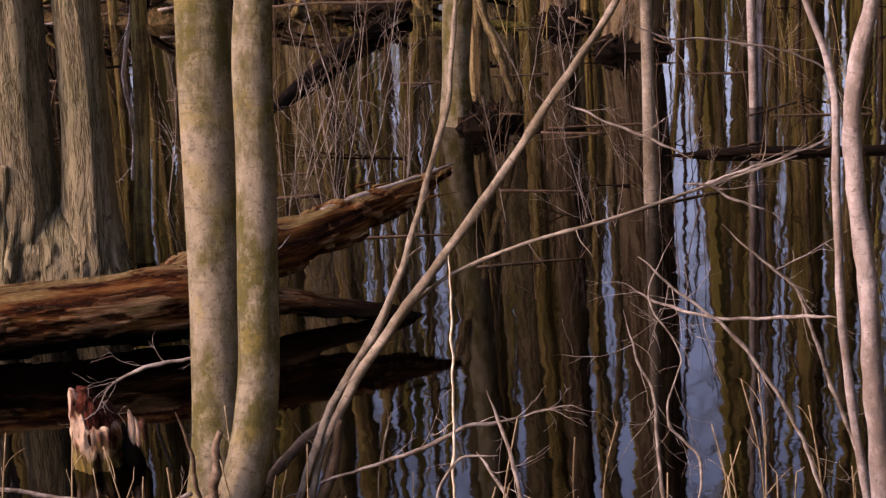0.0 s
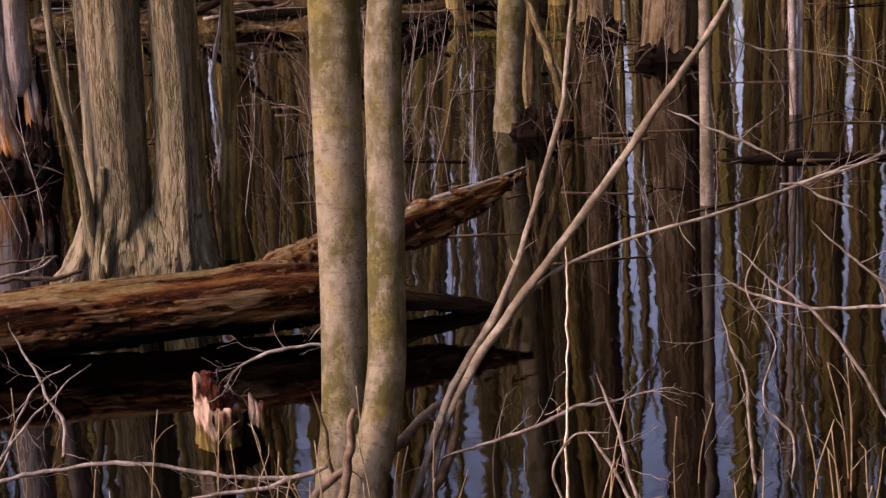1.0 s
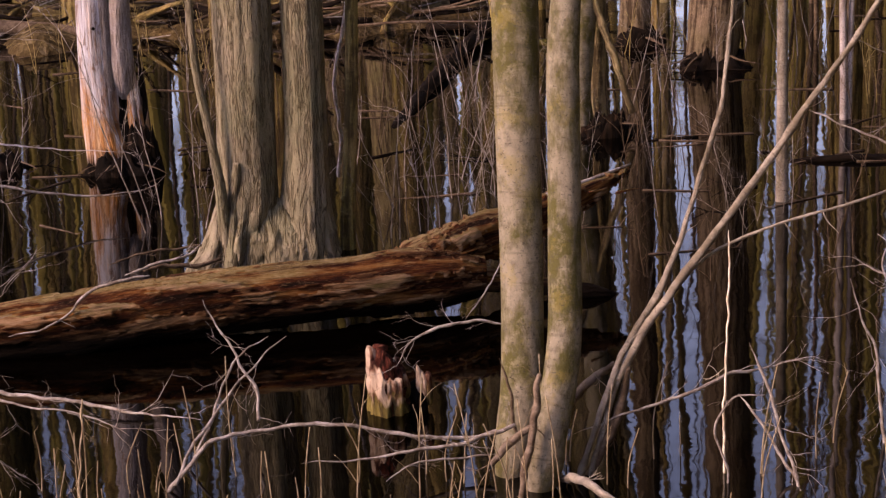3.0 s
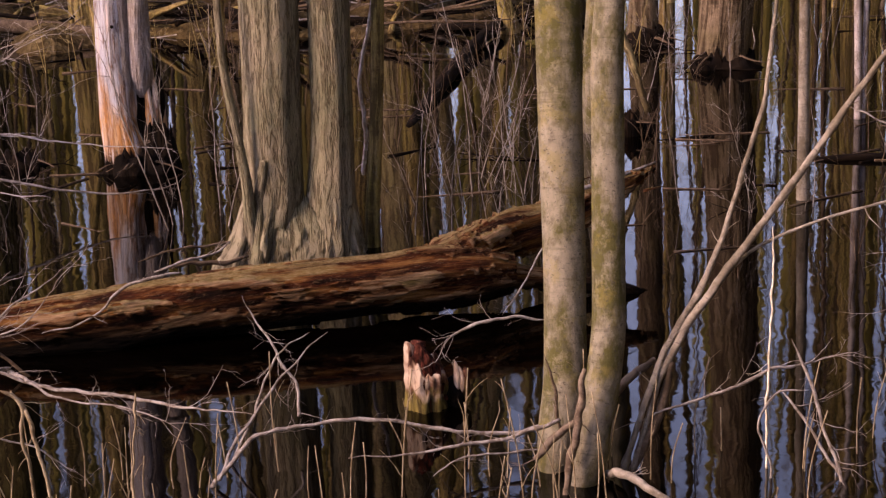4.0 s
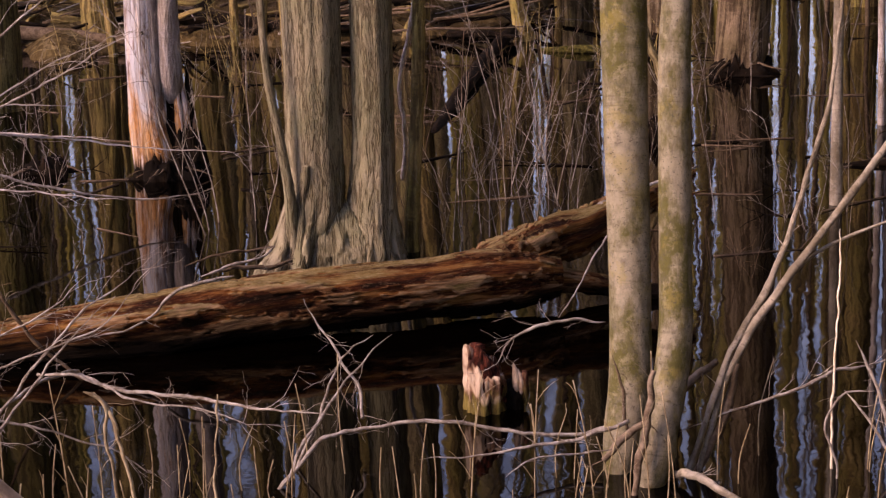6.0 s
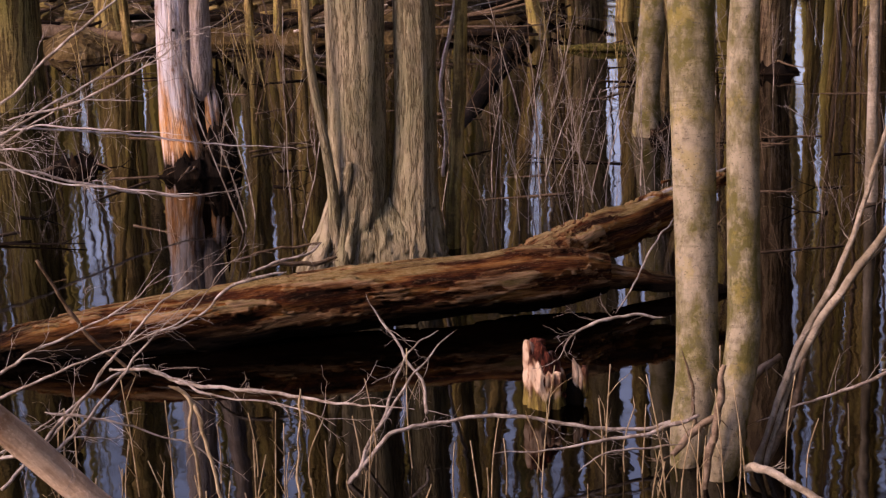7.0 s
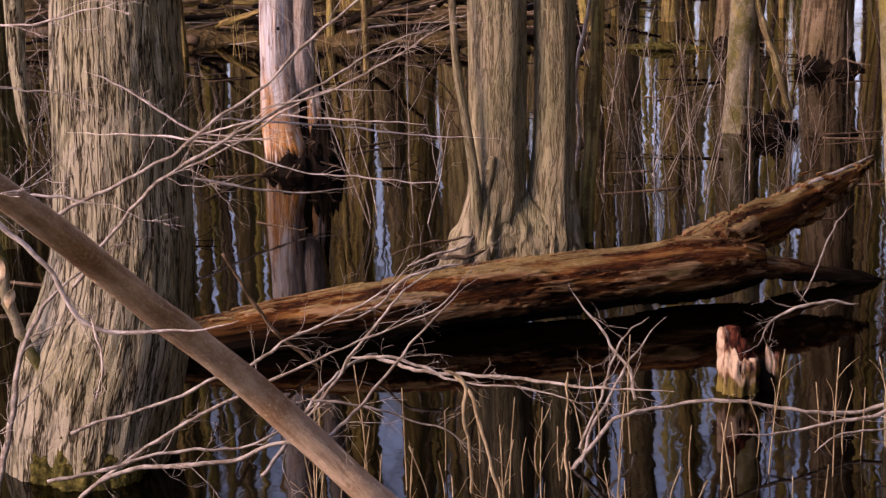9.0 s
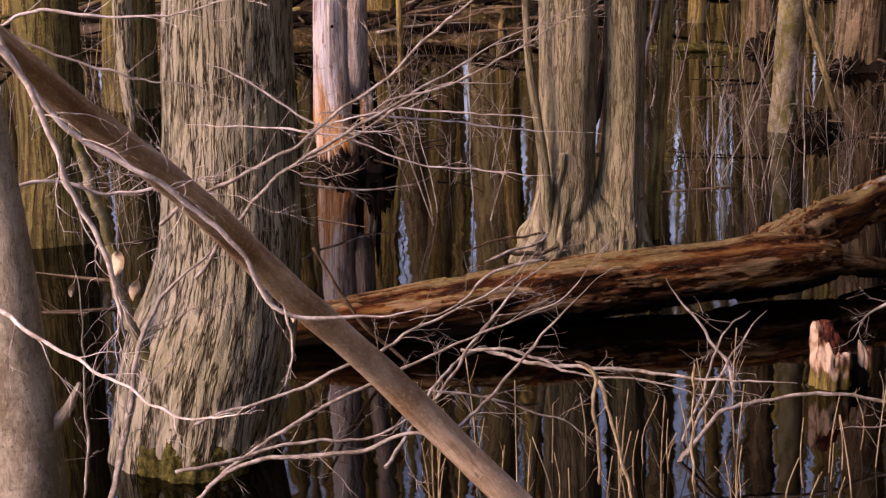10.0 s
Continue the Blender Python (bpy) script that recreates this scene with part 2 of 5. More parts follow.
def mat_moss():
    m = Mat("moss", 0.95)
    n = m.noise(m.coords(uv=False), 40.0, 5)
    c = m.ramp(n, (0.35, (0.015, 0.015, 0.005)), (0.55, (0.055, 0.052, 0.014)), (0.7, (0.12, 0.10, 0.035)))
    return m.done(c, n, 1.0, 0.02)


def mat_ground():
    m = Mat("leaf_litter", 0.95)
    v = m.coords(uv=False)
    big = m.noise(v, 0.9, 4)
    leaf = m.voronoi(v, 16.0, "F1")
    cell = m.node("ShaderNodeTexVoronoi", Vector=v, Scale=16.0)
    tone = m.node("ShaderNodeSeparateColor", Color=cell.outputs["Color"])
    c = m.ramp(tone.outputs[0], (0.0, (0.0252, 0.0168, 0.0067)), (0.4, (0.0630, 0.0445, 0.0185)), (0.75, (0.1092, 0.0823, 0.0378)), (1.0, (0.1848, 0.1470, 0.0840)))
    c = m.mix(m.grey(big, 0.40, 0.62), c, (0.0588, 0.0403, 0.0168))
    return m.done(c, m.math("ADD", leaf, m.noise(v, 30.0, 4)), 0.9, 0.03)


def mat_water():
    m = Mat("still_water", 0.01)
    m.bsdf.inputs["IOR"].default_value = 1.33
    m.bsdf.inputs["Specular IOR Level"].default_value = 0.5
    v = m.coords(uv=False)
    film = m.noise(v, 1.3, 3)
    c = m.mix(m.grey(film, 0.4, 0.7), (0.0004, 0.00025, 0.00015), (0.0009, 0.0005, 0.0003))
    swell = m.noise(m.coords((1, 0.6, 1), uv=False), 4.6, 2)
    ripple = m.math("MULTIPLY", m.noise(m.coords((1, 1.6, 1), uv=False), 11.0, 2), 0.16)
    fine = m.math("MULTIPLY", m.noise(m.coords((1, 2.2, 1), uv=False), 42.0, 2), 0.04)
    h = m.math("ADD", swell, m.math("ADD", ripple, fine))
    return m.done(c, h, 0.07, 0.012)


def mat_rot_red():
    m = Mat("red_rotten_wood", 0.9)
    n = m.noise(m.coords((1, 0.5, 1)), 60.0, 5)
    c = m.ramp(n, (0.40, (0.012, 0.004, 0.003)), (0.56, (0.07, 0.018, 0.012)), (0.68, (0.20, 0.08, 0.05)))
    return m.done(c, n, 0.9, 0.01)


ROTRED = mat_rot_red()
LOGWOOD, SNAGWOOD, ROTSHADE, STUMPWOOD, MOSS, LITTER, WATER = mat_log(), mat_snag(), mat_rot_shade(), mat_stump(), mat_moss(), mat_ground(), mat_water()


# ---- mesh helpers ----
def spline(points, n):
    """n points on a smooth curve through control rows (x, y, z, radius), which may lie unevenly."""
    p = np.array(points, float)
    gap = np.maximum(np.linalg.norm(np.diff(p[:, :3], axis=0), axis=1), 1e-6)
    slope = np.diff(p, axis=0) / gap[:, None]
    tan = np.empty_like(p)
    tan[0], tan[-1] = slope[0], slope[-1]
    for i in range(1, len(p) - 1):
        tan[i] = (slope[i - 1] * gap[i] + slope[i] * gap[i - 1]) / (gap[i] + gap[i - 1])
    out = []
    for i in range(n):
        s = i / (n - 1) * (len(p) - 1)
        k = min(int(s), len(p) - 2)
        u, g = s - k, gap[k]
        out.append(p[k] * (2 * u**3 - 3 * u * u + 1) + p[k + 1] * (3 * u * u - 2 * u**3) + g * (tan[k] * (u**3 - 2 * u * u + u) + tan[k + 1] * (u**3 - u * u)))
    return out


def tube(points, seg=8, rough=0.0, freq=4.0, lobes=None, close=True, seed=0.0):
    """Vertices, faces and UVs in metres of a round limb along rows (x, y, z, radius). lobes: f(angle, z) as a factor on the radius."""
    p = [np.array(q, float) for q in points]
    n = len(p)
    verts, faces, uvs = [], [], []
    length = 0.0
    side = None
    round_at = max(p[n // 4][3], 0.0004)
    for i in range(n):
        d = Vector(p[min(i + 1, n - 1)][:3] - p[max(i - 1, 0)][:3])
        d = d.normalized() if d.length > 1e-9 else Vector((0, 0, 1))
        if side is None:
            side = Vector((0, 1, 0)) if abs(d.y) < 0.9 else Vector((0, 0, 1))
        side = (side - d * side.dot(d)).normalized()
        across = d.cross(side)
        if i:
            length += float(np.linalg.norm(p[i][:3] - p[i - 1][:3]))
        for k in range(seg + 1):
            a = 2 * math.pi * k / seg
            r = max(p[i][3], 0.0004)
            c, s = math.cos(a), math.sin(a)
            if k < seg:
                f = 1.0
                if rough:
                    f += rough * noise.noise(Vector((c * 1.3 + seed, s * 1.3 - seed, length * freq)))
                if lobes:
                    f *= lobes(a, float(p[i][2]))
                verts.append(tuple(Vector(p[i][:3]) + (side * c + across * s) * r * f))
            uvs.append((a * round_at, length))
    w = seg + 1
    loops = []
    for i in range(n - 1):
        for k in range(seg):
            j = (k + 1) % seg
            faces.append((i * seg + k, i * seg + j, (i + 1) * seg + j, (i + 1) * seg + k))
            loops += [uvs[i * w + k], uvs[i * w + k + 1], uvs[(i + 1) * w + k + 1], uvs[(i + 1) * w + k]]
    if close:
        for i, turn in ((0, 1), (n - 1, -1)):
            ring = [i * seg + k for k in range(seg)][:: -turn]
            faces.append(tuple(ring))
            loops += [((k % 3) * 0.01, (k % 2) * 0.01) for k in range(seg)]
    return verts, faces, loops


def mesh_of(name, chunks, material, smooth=True):
    verts, faces, loops = [], [], []
    for v, f, u in chunks:
        o = len(verts)
        verts += v
        faces += [tuple(i + o for i in q) for q in f]
        loops += u
    me = bpy.data.meshes.new(name)
    me.from_pydata(verts, [], faces)
    uv = me.uv_layers.new(name="UVMap")
    uv.data.foreach_set("uv", [c for q in loops for c in q])
    if smooth:
        me.polygons.foreach_set("use_smooth", [True] * len(me.polygons))
    me.materials.append(material)
    me.validate()
    return me


def part(name, chunks, material, parent, label="", smooth=True):
    ob = new(name, mesh_of(name, chunks, material, smooth))
    ob.parent = parent
    return tagged(ob, label, kind="stuff" if name in ("twigs", "shoots", "crown", "stubs", "roots", "twig_spray") else "")


def thing(name, at, label, category, group="", kind=""):
    ob = new(name)
    ob.empty_display_size = 0.1
    ob.location = at
    return tagged(ob, label, category, group, kind)


def unit(v):
    return Vector(v).normalized()


def limb(rng, at, way, length, radius, wiggle=0.12, droop=0.0, steps=6, tip=0.15):
    """Control rows of one crooked branch."""
    p, d = Vector(at), unit(way)
    rows = [(*p, radius)]
    for i in range(steps):
        d = unit(d + Vector((rng.uniform(-1, 1), rng.uniform(-1, 1), rng.uniform(-1, 1) - droop)) * wiggle)
        p = p + d * (length / steps)
        rows.append((*p, radius * (1 - (1 - tip) * (i + 1) / steps)))
    return rows


def spray_each(rng, rows, count, length, radius, spread=0.8, levels=1, seg=4, wiggle=0.2, start=0.25, up=0.0):
    """Side twigs along a branch given by rows: for each a list of meshes, itself and the smaller ones on it."""
    out = []
    for _ in range(count):
        s = rng.uniform(start, 1.0) * (len(rows) - 1)
        k = min(int(s), len(rows) - 2)
        a, b = Vector(rows[k][:3]), Vector(rows[k + 1][:3])
        at = a.lerp(b, s - k)
        d = unit(unit(b - a) + Vector((rng.uniform(-1, 1), rng.uniform(-1, 1), rng.uniform(-1, 1) + up)) * spread)
        ln = length * rng.uniform(0.45, 1.1)
        sub = limb(rng, at, d, ln, radius * rng.uniform(0.6, 1.0), wiggle, 0.0, 7, 0.3)
        one = [tube(sub, seg)]
        if levels > 1:
            for more in spray_each(rng, sub, 3, ln * 0.5, radius * 0.55, spread, levels - 1, seg, wiggle):
                one += more
        out.append(one)
    return out


def spray(*args, **more):
    return [c for one in spray_each(*args, **more) for c in one]


# ---- ground and water ----
def ground_height(x, y):
    wob = noise.noise(Vector((x * 0.35, y * 0.2, 0.0)))
    near = 3.9 + 0.35 * wob
    far = 16.3 + 1.1 * noise.noise(Vector((x * 0.25, 3.0, 0.0))) + 0.7 * noise.noise(Vector((x * 1.1, 7.0, 0.0))) + 4.5 * 0.5 * (1 + math.tanh((x - 0.6) * 1.1))
    z = -0.55
    if y < near + 1.2:
        z = max(z, -0.55 + 0.60 * min(1.0, (near + 1.2 - y) / 1.2) + 1.0 * min(1.0, max(0.0, near - y) / 3.4))
    if y > far - 1.0:
        z = max(z, -0.55 + 0.60 * min(1.0, (y - far + 1.0) / 1.0) + 0.35 * (1 - math.exp(-max(0.0, y - far) / 4)))
    if y > 14.5:
        z += 0.13 * noise.noise(Vector((x * 2.1, y * 1.3, 9.0))) + 0.05 * noise.noise(Vector((x * 5.5, y * 3.5, 3.0)))
    side = abs(x + 1.0)
    if side > 22:
        z = max(z, -0.55 + min(0.9, (side - 22) * 0.4))
    return z + 0.09 * noise.noise(Vector((x * 1.6, y * 1.6, 2.0))) + 0.02 * noise.noise(Vector((x * 6, y * 6, 5.0)))


def build_ground():
    def axis(dense_lo, dense_hi, step, reach):
        a = list(np.arange(dense_lo, dense_hi, step))
        g = step
        lo, hi = a[0], a[-1]
        while hi < reach:
            g *= 1.5
            hi += g
            lo -= g
            a = [lo, *a, hi]
        return a

    xs, ys = axis(-8.0, 6.0, 0.12, 900), axis(-3.0, 22.0, 0.12, 900)
    verts = [(x, y, ground_height(x, y)) for y in ys for x in xs]
    w = len(xs)
    faces = [(j * w + i, j * w + i + 1, (j + 1) * w + i + 1, (j + 1) * w + i) for j in range(len(ys) - 1) for i in range(w - 1)]
    me = bpy.data.meshes.new("ground")
    me.from_pydata(verts, [], faces)
    me.polygons.foreach_set("use_smooth", [True] * len(me.polygons))
    me.materials.append(LITTER)
    tagged(new("ground", me), "brown leaf litter and mud round and under the pool", "ground", kind="structure")


build_ground()
bm = bmesh.new()
bmesh.ops.create_grid(bm, x_segments=2, y_segments=2, size=1.0, matrix=Matrix.Translation((0, 16, 0)) @ Matrix.Diagonal((40, 15, 1, 1)))
me = bpy.data.meshes.new("water")
bm.to_mesh(me)
bm.free()
me.materials.append(WATER)
tagged(new("water", me), "still dark brown forest pool mirroring trunks and sky", "water", kind="structure")


# ---- the large trees and dead wood ----
def up_from(row, lean, height, taper=0.45, steps=5, rng=None):
    """Further rows of a trunk from its highest known row up to the given height."""
    x, y, z, r = row
    out = []
    for i in range(1, steps + 1):
        s = i / steps
        wob = (rng.uniform(-0.06, 0.06), rng.uniform(-0.06, 0.06)) if rng else (0, 0)
        out.append((x + lean[0] * (height - z) * s + wob[0], y + lean[1] * (height - z) * s + wob[1], z + (height - z) * s, r * (1 - (1 - taper) * s)))
    return out


def crown(rng, rows, from_z, count, length, radius, twigs=4, levels=2):
    """Bare limbs from the upper part of a trunk."""
    out = []
    high = [q for q in rows if q[2] > from_z]
    for _ in range(count):
        s = rng.uniform(0, len(high) - 1.001)
        k = int(s)
        at = Vector(high[k][:3]).lerp(Vector(high[k + 1][:3]), s - k)
        a = rng.uniform(0, 2 * math.pi)
        b = limb(rng, at, (math.cos(a), math.sin(a), rng.uniform(0.3, 1.1)), length * rng.uniform(0.5, 1.1), radius * rng.uniform(0.5, 1), 0.16, -0.15, 6)
        out.append(tube(b, 5))
        out += spray(rng, b, twigs, length * 0.45, radius * 0.35, 0.7, levels, 3)
    return out


def limbs(rng, ob, rows, from_z, count, length, radius, mat):
    """Bare limbs of a tree, each a part with its twigs."""
    for _ in range(count):
        made = crown(rng, rows, from_z, 1, length, radius)
        bough = part("limb", made[:1], mat, ob)
        part("twig_spray", made[1:], mat, bough)


def local(rows, at):
    return [(q[0] - at[0], q[1] - at[1], q[2] - at[2], q[3]) for q in rows]


def bark_plates(ob, cover, rise):
    """Lifts patches of old bark off a log's surface and marks them in the attribute plate."""
    me = ob.data
    at = me.attributes.new("plate", "FLOAT", "POINT")
    values = []
    for v in me.vertices:
        p = v.co
        q = Vector((p.x * 1.5, p.y * 14.0, p.z * 14.0))
        n = noise.noise(q) + 0.6 * noise.noise(q * 2.1) + 0.45 * noise.noise(q * 4.7) + 0.3 * noise.noise(q * 9.3)
        k = min(1.0, max(0.0, (n - cover) * 6 + 0.5))
        values.append(k)
        v.co = p + v.normal * (k - 0.5) * rise
    at.data.foreach_set("value", values)


def fallen_log():
    at = (-1.5, 7.6, 0.0)
    ob = thing("fallen_log", at, "long rotten brown fallen log lying across the dark pool", "log")

    def lobe(a, z):
        return 1 + 0.05 * math.sin(3 * a + 1) + 0.03 * math.sin(7 * a + z * 9)

    rows = [(-3.62, 7.30, 0.02, 0.05), (-3.44, 7.33, 0.06, 0.085), (-3.23, 7.36, 0.078, 0.104), (-2.90, 7.38, 0.094, 0.135), (-2.55, 7.41, 0.116, 0.15), (-2.13, 7.48, 0.152, 0.140), (-1.77, 7.54, 0.168, 0.139), (-1.40, 7.60, 0.166, 0.136), (-0.95, 7.70, 0.168, 0.133), (-0.75, 7.76, 0.15, 0.09)]
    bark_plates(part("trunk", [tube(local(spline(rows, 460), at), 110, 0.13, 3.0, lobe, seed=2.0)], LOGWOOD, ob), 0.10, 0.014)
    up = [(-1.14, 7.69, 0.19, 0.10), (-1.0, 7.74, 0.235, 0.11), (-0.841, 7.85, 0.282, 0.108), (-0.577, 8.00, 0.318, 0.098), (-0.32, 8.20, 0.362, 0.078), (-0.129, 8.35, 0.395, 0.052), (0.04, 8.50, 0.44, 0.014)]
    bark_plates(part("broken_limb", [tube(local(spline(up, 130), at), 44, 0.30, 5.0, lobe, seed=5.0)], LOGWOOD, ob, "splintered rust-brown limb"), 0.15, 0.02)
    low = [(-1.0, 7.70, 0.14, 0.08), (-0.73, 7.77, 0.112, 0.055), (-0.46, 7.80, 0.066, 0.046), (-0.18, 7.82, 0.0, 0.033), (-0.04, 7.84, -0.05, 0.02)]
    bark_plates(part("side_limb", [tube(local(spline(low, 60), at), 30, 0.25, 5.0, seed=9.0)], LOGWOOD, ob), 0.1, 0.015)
    spar = [(-0.50, 8.06, 0.405, 0.014), (-0.35, 8.18, 0.425, 0.016), (-0.18, 8.32, 0.438, 0.013), (0.06, 8.52, 0.468, 0.004)]
    part("splinter", [tube(local(spline(spar, 26), at), 7, 0.35, 14, seed=4)], TWIG, ob, "pale peeled spar")
    rng = random.Random(12)
    for k in range(4):
        a = (-0.15 + rng.uniform(-0.45, 0.2), 8.35 + rng.uniform(-0.3, 0.15), 0.40 + rng.uniform(-0.05, 0.06))
        part("splinter", [tube(local(limb(rng, a, (1, 0.9, rng.uniform(-0.1, 0.5)), rng.uniform(0.12, 0.25), 0.008, 0.05, 0, 4, 0.1), at), 5, 0.2, 9)], LOGWOOD, ob)
    for k in range(16):
        s = rng.uniform(-3.2, -0.95)
        z = 0.30 if s > -2.6 else 0.23
        a = (s, 7.42 + (s + 3.2) * 0.12 + rng.uniform(-0.08, 0.0), z - 0.045 + rng.uniform(-0.02, 0.0))
        part("bark_strip", [tube(local(limb(rng, a, (1, 0.12, rng.uniform(0.0, 0.14)), rng.uniform(0.10, 0.3), rng.uniform(0.005, 0.01), 0.07, 0.02, 5, 0.2), at), 5, 0.3, 20)], TWIG if k % 3 else LOGWOOD, ob)
    return ob


def twin_trunk_tree():
    at = (-1.75, 8.75, 0.0)
    rng = random.Random(11)
    ob = thing("twin_trunk_tree", at, "grey-brown twin-trunked tree with flared roots behind the log", "tree")

    def flare(k, ph):
        def f(a, z):
            c, s = math.cos(a), math.sin(a)
            low = max(0.0, 0.38 - z)
            knob = noise.noise(Vector((c * 3.5 + ph, s * 3.5, z * 5))) + 0.6 * noise.noise(Vector((c * 8 + ph, s * 8, z * 9)))
            return 1 + 0.02 * math.sin(9 * a + ph) + 0.03 * noise.noise(Vector((c * 6, s * 6, z * 1.2 + ph))) + low * (0.10 * math.sin(k * a + ph) + 0.05 * math.sin(17 * a + ph) + 0.5 * knob + 0.5 * noise.noise(Vector((c * 18, s * 18, z * 7)))) - 0.1 * low
        return f

    left = [(-1.945, 8.75, -0.3, 0.20), (-1.925, 8.75, 0.0, 0.188), (-1.897, 8.75, 0.14, 0.168), (-1.870, 8.75, 0.34, 0.150), (-1.862, 8.75, 0.62, 0.146), (-1.855, 8.75, 0.91, 0.147), (-1.848, 8.75, 1.34, 0.151)]
    right = [(-1.605, 8.75, -0.3, 0.185), (-1.60, 8.75, 0.0, 0.172), (-1.592, 8.75, 0.14, 0.150), (-1.584, 8.75, 0.34, 0.124), (-1.566, 8.75, 0.62, 0.108), (-1.558, 8.75, 0.90, 0.104), (-1.55, 8.75, 1.33, 0.105)]
    left += up_from(left[-1], (0.01, 0.02), 13, 0.35, 6, rng)
    right += up_from(right[-1], (0.03, 0.01), 12, 0.35, 6, rng)
    part("trunk", [tube(local(spline(left, 300), at), 110, 0.05, 2.0, flare(5, 0.5), seed=1)], TWINBARK, ob)
    part("trunk", [tube(local(spline(right, 300), at), 96, 0.05, 2.0, flare(4, 2.0), seed=3)], TWINBARK, ob)

    def gnarl(a, z):
        c, s = math.cos(a), math.sin(a)
        return 1 + 0.025 * math.sin(16 * a + 5 * z) + 0.12 * noise.noise(Vector((c * 3, s * 3, z * 7 + 4))) + 0.11 * noise.noise(Vector((c * 8, s * 8, z * 15))) + 0.06 * noise.noise(Vector((c * 22, s * 22, z * 30)))

    swell = [(0, 0, -0.3, 0.34), (0, 0, 0.0, 0.335), (0, 0, 0.10, 0.31), (0, 0, 0.18, 0.275), (0, 0, 0.24, 0.215), (0, 0, 0.29, 0.14), (0, 0, 0.33, 0.05)]
    v, f, u = tube(spline(swell, 110), 140, 0.0, 1.0, gnarl)
    v = [(p[0] - 0.02, p[1] * 0.47 - 0.022, p[2]) for p in v]
    part("root_flare", [(v, f, [(v[i][0], v[i][2]) for q in f for i in q])], TWINBARK, ob, "gnarled swollen foot joining both trunks")
    rows = [(-2.00, 8.72, 0.36, 0.02), (-2.04, 8.66, 0.20, 0.045), (-2.08, 8.62, 0.08, 0.065), (-2.14, 8.58, -0.03, 0.07), (-2.2, 8.55, -0.15, 0.06)]
    part("root", [tube(local(spline(rows, 40), at), 26, 0.30, 12, seed=2)], TWINBARK, ob)
    limbs(rng, ob, local(left, at), 4, 9, 3.2, 0.05, FARBARK2)
    limbs(rng, ob, local(right, at), 4, 8, 3.0, 0.045, FARBARK2)
    stub = [(-1.97, 8.60, -0.02, 0.05), (-1.96, 8.61, 0.15, 0.038), (-1.945, 8.63, 0.36, 0.030), (-1.915, 8.61, 0.50, 0.027), (-1.912, 8.60, 0.55, 0.016)]
    part("stub", [tube(local(spline(stub, 14), at), 12, 0.25, 9)], TWINBARK, ob, "snapped-off side shoot")
    stem = [(-2.02, 8.62, -0.05, 0.05), (-2.0, 8.62, 0.10, 0.040), (-2.00, 8.60, 0.37, 0.030), (-2.03, 8.60, 0.66, 0.025), (-2.08, 8.60, 1.01, 0.021), (-2.10, 8.62, 1.5, 0.018), (-2.2, 8.7, 2.4, 0.01)]
    part("shoot", [tube(local(spline(stem, 24), at), 10, 0.12, 6)], TWINBARK, ob)
    thin = [(-1.38, 8.90, -0.2, 0.046), (-1.38, 8.90, 0.05, 0.042), (-1.33, 8.90, 0.71, 0.035), (-1.30, 8.90, 1.30, 0.034), (-1.25, 8.95, 3.0, 0.028), (-1.15, 9.0, 6.0, 0.012)]
    part("shoot", [tube(local(spline(thin, 30), at), 10, 0.10, 5)], FARBARK, ob)
    return ob


def beech_pair():
    at = (-0.7, 5.55, 0.0)
    rng = random.Random(5)
    ob = thing("young_beech", at, "double-stemmed young tree with smooth olive-grey lichened bark", "tree")
    left = [(-0.79, 5.60, -0.35, 0.04), (-0.785, 5.60, -0.04, 0.047), (-0.765, 5.62, 0.06, 0.064), (-0.745, 5.65, 0.15, 0.074), (-0.722, 5.68, 0.257, 0.079), (-0.702, 5.75, 0.56, 0.078), (-0.691, 5.85, 0.962, 0.080), (-0.686, 5.93, 1.367, 0.084), (-0.679, 6.00, 1.667, 0.086)]
    right = [(-0.71, 5.45, -0.35, 0.035), (-0.695, 5.45, -0.035, 0.040), (-0.676, 5.455, 0.02, 0.058), (-0.660, 5.46, 0.08, 0.067), (-0.643, 5.475, 0.19, 0.067), (-0.604, 5.52, 0.32, 0.064), (-0.57, 5.57, 0.49, 0.062), (-0.551, 5.65, 0.794, 0.060), (-0.536, 5.75, 1.187, 0.059), (-0.526, 5.80, 1.486, 0.059), (-0.507, 5.85, 1.68, 0.056)]
    left += up_from(left[-1], (-0.02, 0.03), 9, 0.3, 5, rng)
    right += up_from(right[-1], (0.06, 0.02), 8, 0.3, 5, rng)
    part("trunk", [tube(local(spline(left, 90), at), 30, 0.05, 2.5, seed=2)], BEECH, ob)
    part("trunk", [tube(local(spline(right, 90), at), 30, 0.05, 2.5, seed=7)], BEECH, ob)
    limbs(rng, ob, local(left, at), 3.2, 7, 2.2, 0.03, TWIG)
    limbs(rng, ob, local(right, at), 3.2, 6, 2.0, 0.025, TWIG)
    return ob


